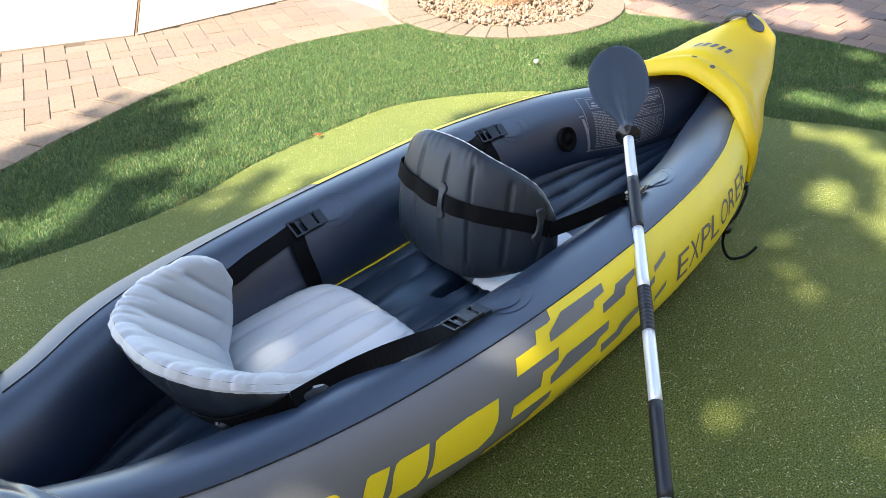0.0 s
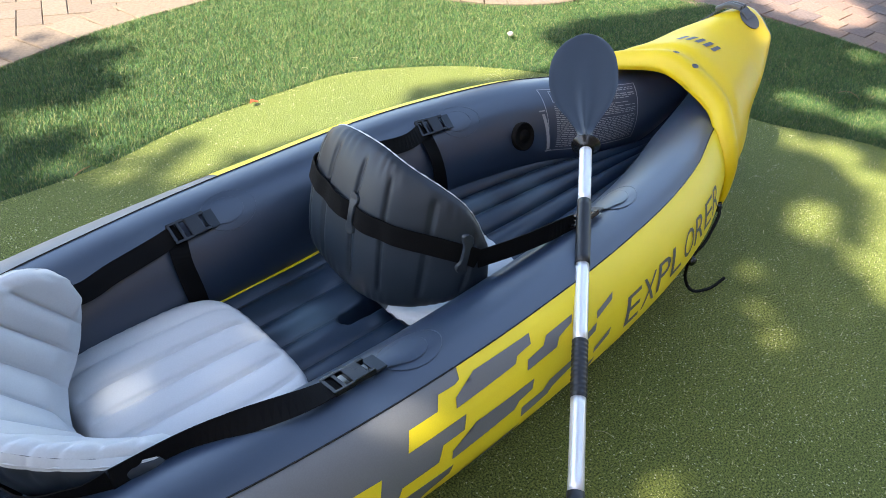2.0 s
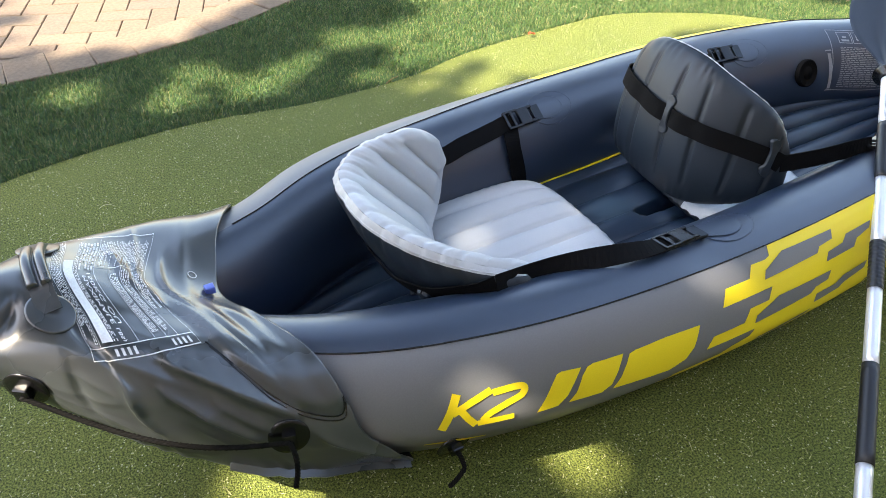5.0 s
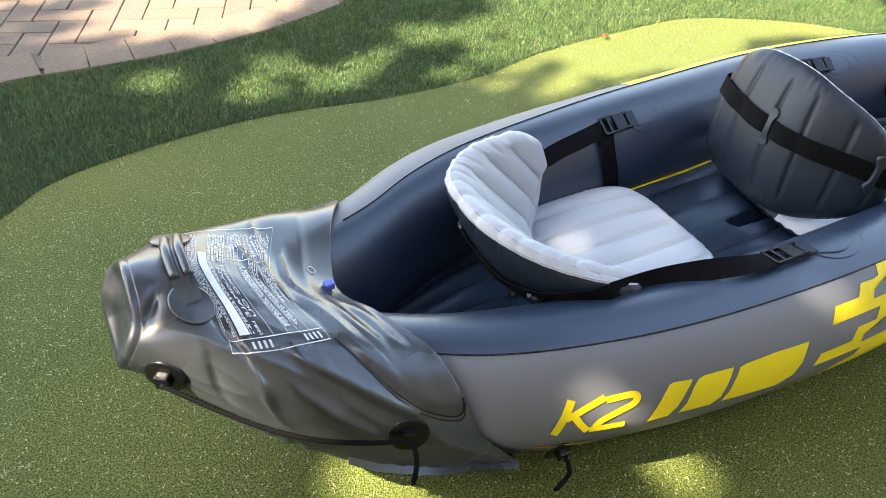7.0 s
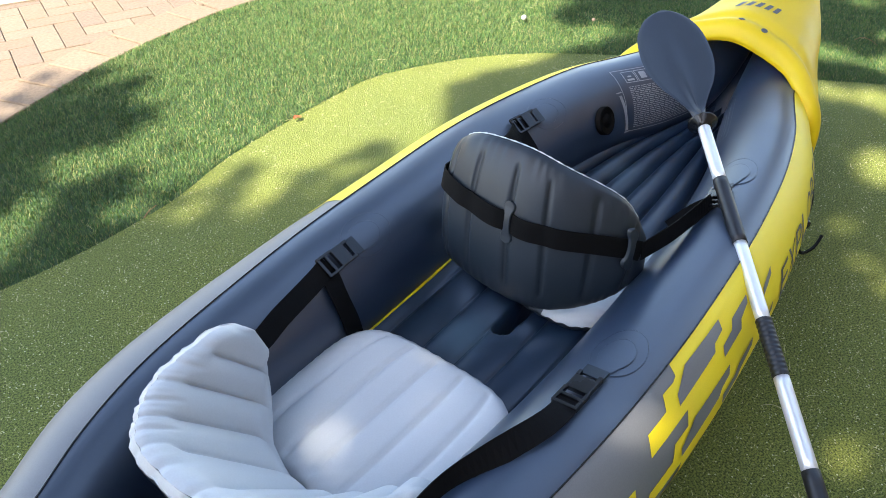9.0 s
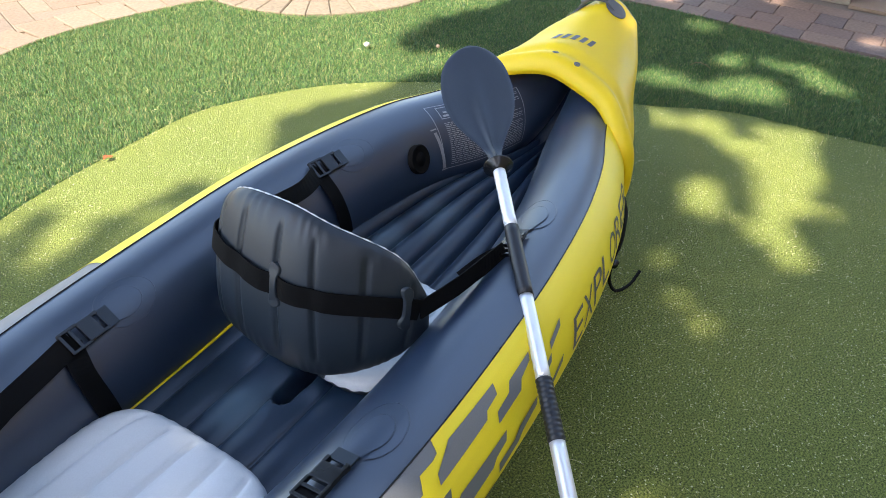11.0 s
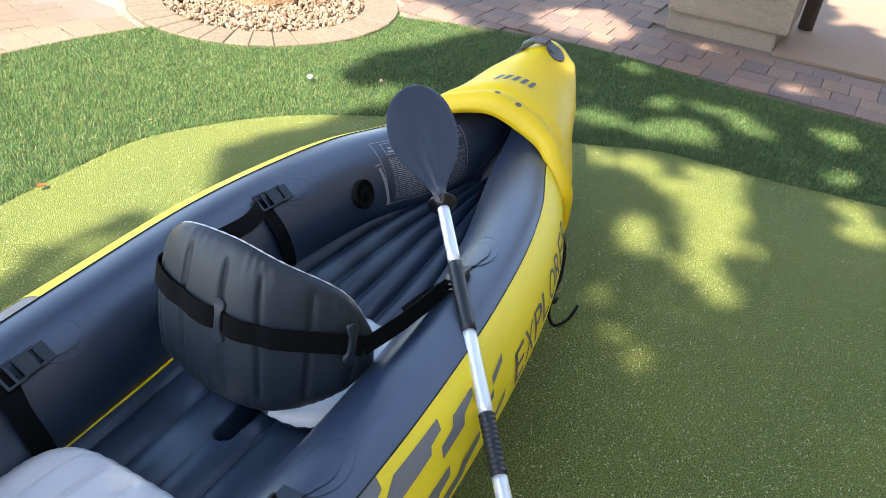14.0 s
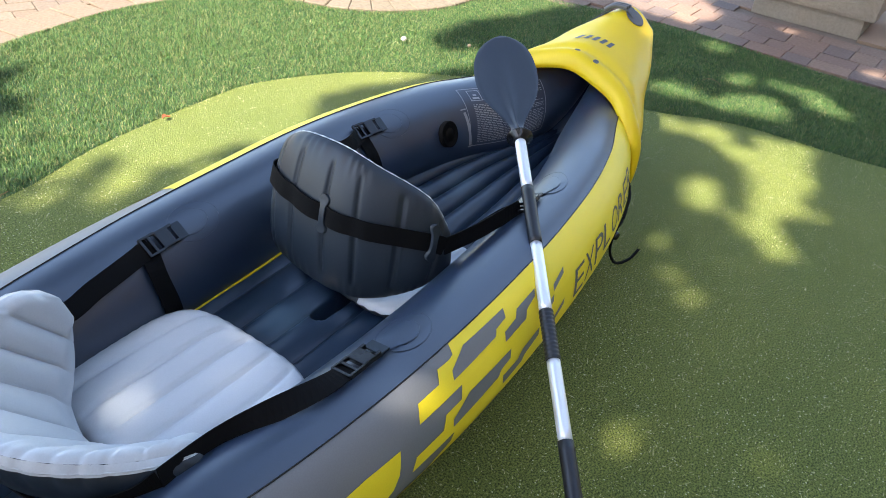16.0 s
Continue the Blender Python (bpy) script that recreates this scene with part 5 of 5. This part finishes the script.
def notice(a, b):
    (u0, q0), (u1, q1), (u2, q2), (u3, q3) = corners
    u = (1 - b) * ((1 - a) * u0 + a * u1) + b * ((1 - a) * u3 + a * u2)
    q = (1 - b) * ((1 - a) * q0 + a * q1) + b * ((1 - a) * q3 + a * q2)
    p, n = skin(stern_at, u, q)
    return p + n * 0.002


rows = box_lines(0, 1, 0, 1, .006) + [(0, 1, .922, .927), (.105, .108, .03, .92), (.13, .225, .30, .90), (.44, .444, .03, .92), (.60, .604, .36, .92), (.72, .724, .36, .92), (.84, .844, .36, .92), (.46, .98, .345, .350)]
r2 = random.Random(12)
lanes = [(.015 + .0145 * k, .008, .04, .90) for k in range(6)] + [(.235 + .014 * k, .008, .04, .90) for k in range(3)] + [(.455 + .0165 * k, .009, .05, .33) for k in range(31)]
lanes += [(.285 + .030 * k, .018, .04, .40) for k in range(5)] + [(.615 + .017 * k, .009, .40, .88) for k in range(5)] + [(.735 + .02 * k, .011, .38, .88) for k in range(4)] + [(.86 + .018 * k, .010, .38, .70) for k in range(6)]
for a0, w, b0, b1 in lanes:
    b = b0 + r2.uniform(0, .04)
    stop = b1 - r2.choice((0, 0, .04, .12))
    while b < stop:
        l = r2.uniform(.007, .020)
        rows.append((a0, a0 + w, b, min(b1, b + l)))
        b += l + r2.choice((.005, .005, .006, .016))
for k in range(8):
    a = .20 + .055 * k + (.32 if k > 3 else 0)
    if a < .97:
        rows.append((a, a + .026, .942, .982))
bars(rows, notice, stern_cover, "print", label="white printed safety notice of unreadable lines")
for words, a0, a1, b0, b1 in (("MAXIMALE", .305, .345, .46, .80), ("150KG OU", .365, .405, .43, .80), ("LBS)", .31, .35, .83, .91), ("(1 psi)", .615, .645, .70, .88)):
    bm = font_mesh(words, 1.0)
    xs, ys = [v.co.x for v in bm.verts], [v.co.y for v in bm.verts]
    x0, x1, y0, y1 = min(xs), max(xs), min(ys), max(ys)
    for v in bm.verts:
        v.co = notice(a1 - (a1 - a0) * (v.co.y - y0) / (y1 - y0), b0 + (b1 - b0) * (v.co.x - x0) / (x1 - x0))
    part("lettering", bm, WHITE_PRINT, stern_cover, "white printed words", False)

# small round mark and blue valve by the stern opening
p, n = skin(stern_at, *find(stern_at, (-1.173, .009, .368)))
turn_to = Matrix.Translation(p + n * .002) @ n.to_track_quat("Z", "Y").to_matrix().to_4x4()
part("print", sweep([turn_to @ Vector((.0078 * math.cos(a), .0078 * math.sin(a), 0)) for a in (2 * math.pi * k / 24 for k in range(25))], .0008, 5), WHITE_PRINT, stern_cover, "small white printed ring")
p, n = skin(stern_at, *find(stern_at, (-1.165, -.035, .34)))
part("valve_cap", box((.018, .016, .014), p + n * .006, None, .003), BLUE_CAP, stern_cover, "small blue valve cap")

# thin flange welded along the stern's foot
for q in (.11, .89):
    pts, ways = [], []
    for k in range(25):
        u = .005 + .50 * k / 24
        p, n = skin(stern_at, u, q + .004 * math.sin(9 * u))
        n = (Vector((0, n.y, 0)).normalized() + Vector((0, 0, -.35 + .25 * math.sin(13 * u)))).normalized()
        pts.append(p + n * .005)
        ways.append(n)
    part("flange", ribbon(pts, ways, .018, .0025, 1), COVER_GREY, stern_cover, "thin welded flange", False)

# double welded seam of the stern's near pad
for shift in (-.002, .006):
    marks = [(.006, .270 - shift)] + [(u, q - shift) for u, q in PAD_EDGE[1:7]]
    strip_on(stern_at, marks, .0016, PLASTIC, "weld_line", stern_cover, "dark welded seam", .001, .002)


def grommet(p, n, parent):
    ob = disc(p, n, ((.034, .000), (.034, .003), (.028, .004), (.001, .0045)), PLASTIC, "grommet", parent, "round black rope eye patch")
    m = Matrix.Translation(p + n * .010) @ frame_of(Vector(n).cross(UP), n)
    bm = box((.022, .026, .016), (0, 0, 0), None, .003)
    bmesh.ops.transform(bm, matrix=m, verts=bm.verts)
    part("rope_eye", bm, PLASTIC, ob, "black plastic rope eye", False)
    return p + n * .018


def rope(points, radius=0.0045):
    """A twisted cord: three strands round a line."""
    line = curve_through(points, 14)
    bm = bmesh.new()
    for k in range(3):
        pts, s = [], 0.0
        for n, p in enumerate(line):
            d = (line[min(n + 1, len(line) - 1)] - line[max(n - 1, 0)]).normalized()
            a = d.cross(Vector((.3, .2, 1))).normalized()
            c = a.cross(d)
            if n:
                s += (p - line[n - 1]).length
            w = s * 260 + k * 2.094
            pts.append(p + radius * .5 * (math.cos(w) * a + math.sin(w) * c))
        sweep(pts, radius * .62, 6, bm)
    return bm


eyes = []
for target in ((-1.455, -.152, .395), (-1.124, -.321, .257)):
    p, n = skin(stern_at, *find(stern_at, target))
    eyes.append(grommet(p, n, stern_cover))
a, b = eyes
mid = [a.lerp(b, t) + Vector((0, -.012 * math.sin(math.pi * t), -.042 * math.sin(math.pi * t))) for t in (.0, .2, .4, .6, .8, 1.0)]
part("grab_line", rope(mid), ROPE, kayak, "black twisted grab line")
part("rope_end", rope([b, b + Vector((.003, -.014, -.02)), b + Vector((.0, -.022, -.05)), b + Vector((-.008, -.026, -.082))]), ROPE, kayak, "frayed black rope end")
third = on_tube(-.845, -1, 108, .004)
tn = (on_tube(-.845, -1, 108, .05) - on_tube(-.845, -1, 108, 0)).normalized()
c = grommet(third, tn, tubes[-1])
part("rope_end", rope([c, c + Vector((.006, -.006, -.018)), c + Vector((.007, -.012, -.04)), c + Vector((-.012, -.018, -.052)), c + Vector((-.030, -.024, -.053))]), ROPE, kayak, "frayed black rope end")
draped([(-.90, 101), (-.845, 98), (-.79, 101), (-.79, 103), (-.845, 100.5), (-.90, 103)], -1, YELLOW_PRINT, "print_slash", tubes[-1], .0018)
# rope at the bow: from the cover's lower corner, down and out over the turf
part("rope_end", rope([(1.02, -.300, .16), (.95, -.335, .165), (.88, -.358, .168), (.80, -.380, .166), (.715, -.392, .160), (.720, -.392, .10), (.77, -.400, .035), (.85, -.413, .010), (.925, -.414, .008)]), ROPE, kayak, "loose black rope end on the turf")
for p in ((1.0, -.306, .155), (.715, -.398, .158)):
    disc(p, (-.1, -.9, -.2), ((.011, -.008), (.013, 0), (.010, .008), (.001, .010)), PLASTIC, "rope_eye", kayak, "black plastic rope eye")

# plain dark marks on the bow cover
for k in range(5):
    def mark(u, v, k=k):
        p, n = skin(bow_at, *BOW_MARK(.04 + .20 * k + .11 * u + .05 * v, v))
        return p + n * 0.0016
    BOW_A, BOW_B = find(bow_at, (1.255, .075, .46)), find(bow_at, (1.275, -.05, .457))
    def BOW_MARK(a, b, A=BOW_A, B=BOW_B):
        return A[0] + (B[0] - A[0]) * a + .080 * (b - .5), A[1] + (B[1] - A[1]) * a
    part("print", grid(mark, 5, 4), DARK_PRINT, bow_cover, "dark grey printed bar", False)
for target in ((1.16, .02, .453), (1.15, -.055, .45)):
    p, n = skin(bow_at, *find(bow_at, target))
    disc(p, n, ((.0095, .0008), (.0095, .0014), (.0075, .0014), (.0073, .0008)), DARK_PRINT, "print", bow_cover, "small dark printed ring")
    disc(p, n, ((.003, .0008), (.003, .0016), (.001, .0016)), DARK_PRINT, "print", bow_cover, "small dark printed dot")



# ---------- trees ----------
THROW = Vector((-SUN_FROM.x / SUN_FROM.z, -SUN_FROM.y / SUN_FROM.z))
# gaps cut in the unseen crown to let sun through, as places and radii on the ground
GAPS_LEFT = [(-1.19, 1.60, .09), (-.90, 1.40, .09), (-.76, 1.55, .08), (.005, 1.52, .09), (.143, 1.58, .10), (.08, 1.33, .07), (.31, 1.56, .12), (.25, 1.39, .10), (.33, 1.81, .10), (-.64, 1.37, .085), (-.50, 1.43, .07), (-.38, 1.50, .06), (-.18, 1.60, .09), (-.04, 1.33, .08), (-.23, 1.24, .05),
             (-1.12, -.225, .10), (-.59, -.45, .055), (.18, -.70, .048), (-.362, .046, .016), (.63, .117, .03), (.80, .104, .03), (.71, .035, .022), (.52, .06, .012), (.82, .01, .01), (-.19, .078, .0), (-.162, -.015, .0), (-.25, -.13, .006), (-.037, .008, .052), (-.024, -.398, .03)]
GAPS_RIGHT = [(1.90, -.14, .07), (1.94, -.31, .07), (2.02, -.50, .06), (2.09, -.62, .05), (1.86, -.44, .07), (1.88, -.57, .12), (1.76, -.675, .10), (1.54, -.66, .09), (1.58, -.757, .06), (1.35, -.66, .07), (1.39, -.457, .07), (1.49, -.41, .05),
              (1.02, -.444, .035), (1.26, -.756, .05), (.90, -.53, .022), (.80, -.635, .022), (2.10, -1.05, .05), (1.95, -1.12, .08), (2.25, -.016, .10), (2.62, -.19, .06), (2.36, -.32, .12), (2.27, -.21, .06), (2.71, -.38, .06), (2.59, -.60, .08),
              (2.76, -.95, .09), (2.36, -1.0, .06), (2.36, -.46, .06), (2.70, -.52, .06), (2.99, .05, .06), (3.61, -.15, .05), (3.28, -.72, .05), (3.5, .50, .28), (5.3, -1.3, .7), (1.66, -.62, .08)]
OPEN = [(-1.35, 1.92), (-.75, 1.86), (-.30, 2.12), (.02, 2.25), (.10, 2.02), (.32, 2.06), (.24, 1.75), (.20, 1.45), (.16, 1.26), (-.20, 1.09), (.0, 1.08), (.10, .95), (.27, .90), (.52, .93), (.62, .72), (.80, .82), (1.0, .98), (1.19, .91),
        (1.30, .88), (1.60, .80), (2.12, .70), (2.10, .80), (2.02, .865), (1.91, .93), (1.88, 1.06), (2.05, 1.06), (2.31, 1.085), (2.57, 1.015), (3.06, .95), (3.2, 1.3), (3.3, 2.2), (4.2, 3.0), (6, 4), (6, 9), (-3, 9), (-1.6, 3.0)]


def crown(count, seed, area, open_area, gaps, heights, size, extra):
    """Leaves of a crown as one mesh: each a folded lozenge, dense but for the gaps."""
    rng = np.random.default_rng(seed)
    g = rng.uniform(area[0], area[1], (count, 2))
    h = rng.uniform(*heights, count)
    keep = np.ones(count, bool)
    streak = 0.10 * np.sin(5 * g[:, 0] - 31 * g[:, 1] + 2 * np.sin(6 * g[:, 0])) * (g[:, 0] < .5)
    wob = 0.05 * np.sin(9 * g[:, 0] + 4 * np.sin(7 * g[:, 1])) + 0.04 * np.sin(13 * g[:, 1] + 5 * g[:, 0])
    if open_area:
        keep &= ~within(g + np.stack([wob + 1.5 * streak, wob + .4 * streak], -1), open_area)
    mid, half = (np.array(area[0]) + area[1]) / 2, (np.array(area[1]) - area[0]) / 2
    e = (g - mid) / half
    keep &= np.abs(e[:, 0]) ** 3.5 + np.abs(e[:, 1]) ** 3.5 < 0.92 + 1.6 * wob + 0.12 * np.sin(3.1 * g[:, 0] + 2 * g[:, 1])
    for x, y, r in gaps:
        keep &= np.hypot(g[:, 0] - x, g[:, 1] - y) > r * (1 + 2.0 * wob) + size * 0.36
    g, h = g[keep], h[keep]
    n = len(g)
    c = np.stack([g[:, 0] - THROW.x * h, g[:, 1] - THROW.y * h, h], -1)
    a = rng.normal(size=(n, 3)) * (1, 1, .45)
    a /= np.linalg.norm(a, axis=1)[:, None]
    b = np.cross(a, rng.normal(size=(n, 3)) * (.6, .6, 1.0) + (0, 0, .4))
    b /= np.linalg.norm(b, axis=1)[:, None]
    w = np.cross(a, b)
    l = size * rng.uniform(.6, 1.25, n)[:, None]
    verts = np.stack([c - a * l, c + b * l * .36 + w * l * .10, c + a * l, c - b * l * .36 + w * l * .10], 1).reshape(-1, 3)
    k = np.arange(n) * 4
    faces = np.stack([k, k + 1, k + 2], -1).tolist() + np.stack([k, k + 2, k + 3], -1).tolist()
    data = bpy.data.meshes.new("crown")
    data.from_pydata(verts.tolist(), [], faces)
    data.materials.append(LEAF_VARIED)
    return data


LEAF_VARIED = varied("tree_leaf", [(0.035, 0.065, 0.018), (0.055, 0.095, 0.025), (0.08, 0.12, 0.03)], 0.5, 30, 0, 0, "island")


def trunk_mesh(points, r0, r1, seed):
    line = curve_through(points, 10)
    bm = sweep(line, lambda u: (r0 + (r1 - r0) * u) * (1 + 0.25 * math.exp(-u * 14)), 20)
    for v in bm.verts:
        v.co += Vector((noise.noise(v.co * 7 + Vector((seed, 0, 0))), noise.noise(v.co * 7 + Vector((0, seed, 0))), 0)) * r0 * .22
    return bm


def limbs(root, ends, r, parent, rng):
    for e in ends:
        mid = Vector(root).lerp(Vector(e), .5) + Vector((rng.uniform(-.3, .3), rng.uniform(-.3, .3), .35))
        part("limb", sweep(curve_through([root, mid, e], 8), lambda u: r * (1 - .8 * u), 10), BARK, parent, "rough brown limb")


rng = random.Random(21)
# unseen tree at a chosen spot, its crown shaped to throw the dappled shade
shade_tree = thing("tree", "unseen leafy tree added to shade the turf, crown gaps cut for dapples", "tree", at=(0, 0, 0))
part("trunk", trunk_mesh([(-4.6, -1.6, -.05), (-4.55, -1.55, 1.2), (-4.4, -1.4, 2.4)], .17, .12, 3), BARK, shade_tree, "rough brown trunk")
limbs((-4.4, -1.4, 2.35), [(-4.4, -.4, 6.8), (-6.4, -1.9, 7.0), (-3.4, -1.5, 7.2), (-7.0, .6, 7.0), (-2.8, .8, 7.4)], .09, shade_tree, rng)
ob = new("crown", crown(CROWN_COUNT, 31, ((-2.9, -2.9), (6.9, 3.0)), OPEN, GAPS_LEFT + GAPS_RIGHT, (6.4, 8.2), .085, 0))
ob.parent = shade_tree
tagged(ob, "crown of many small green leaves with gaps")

bed_tree = thing("tree", "tree with a rough brown trunk standing in gravel", "tree")
part("trunk", trunk_mesh([(2.55, 2.06, -.03), (2.58, 2.09, 1.0), (2.66, 2.16, 2.4)], .165, .10, 9), BARK, bed_tree, "rough brown trunk")
for k in range(26):
    a, z = k * 2.4, .02 + .035 * k
    r = .17 - .0012 * k
    p = Vector((2.55 + r * math.cos(a), 2.06 + r * math.sin(a), z))
    o = Vector((math.cos(a), math.sin(a), .6))
    bm = grid(lambda u, v: p + o * (.05 * u) + Vector((-math.sin(a), math.cos(a), 0)) * ((v - .5) * .09 * (1 - .55 * u)) + Vector((0, 0, .05 * u - .02)) + o * (-.02 * (2 * v - 1) ** 2), 4, 4)
    ob = part("bark_flake", bm, BARK, bed_tree, "rough bark flake")
limbs((2.66, 2.16, 2.35), [(3.4, 2.4, 3.6), (2.0, 2.9, 3.7), (2.8, 1.7, 3.9)], .07, bed_tree, rng)
ob = new("crown", crown(7000, 33, ((3.6, .9), (5.8, 3.2)), None, [], (3.0, 4.2), .10, 0))
ob.parent = bed_tree
tagged(ob, "crown of many small green leaves with gaps")
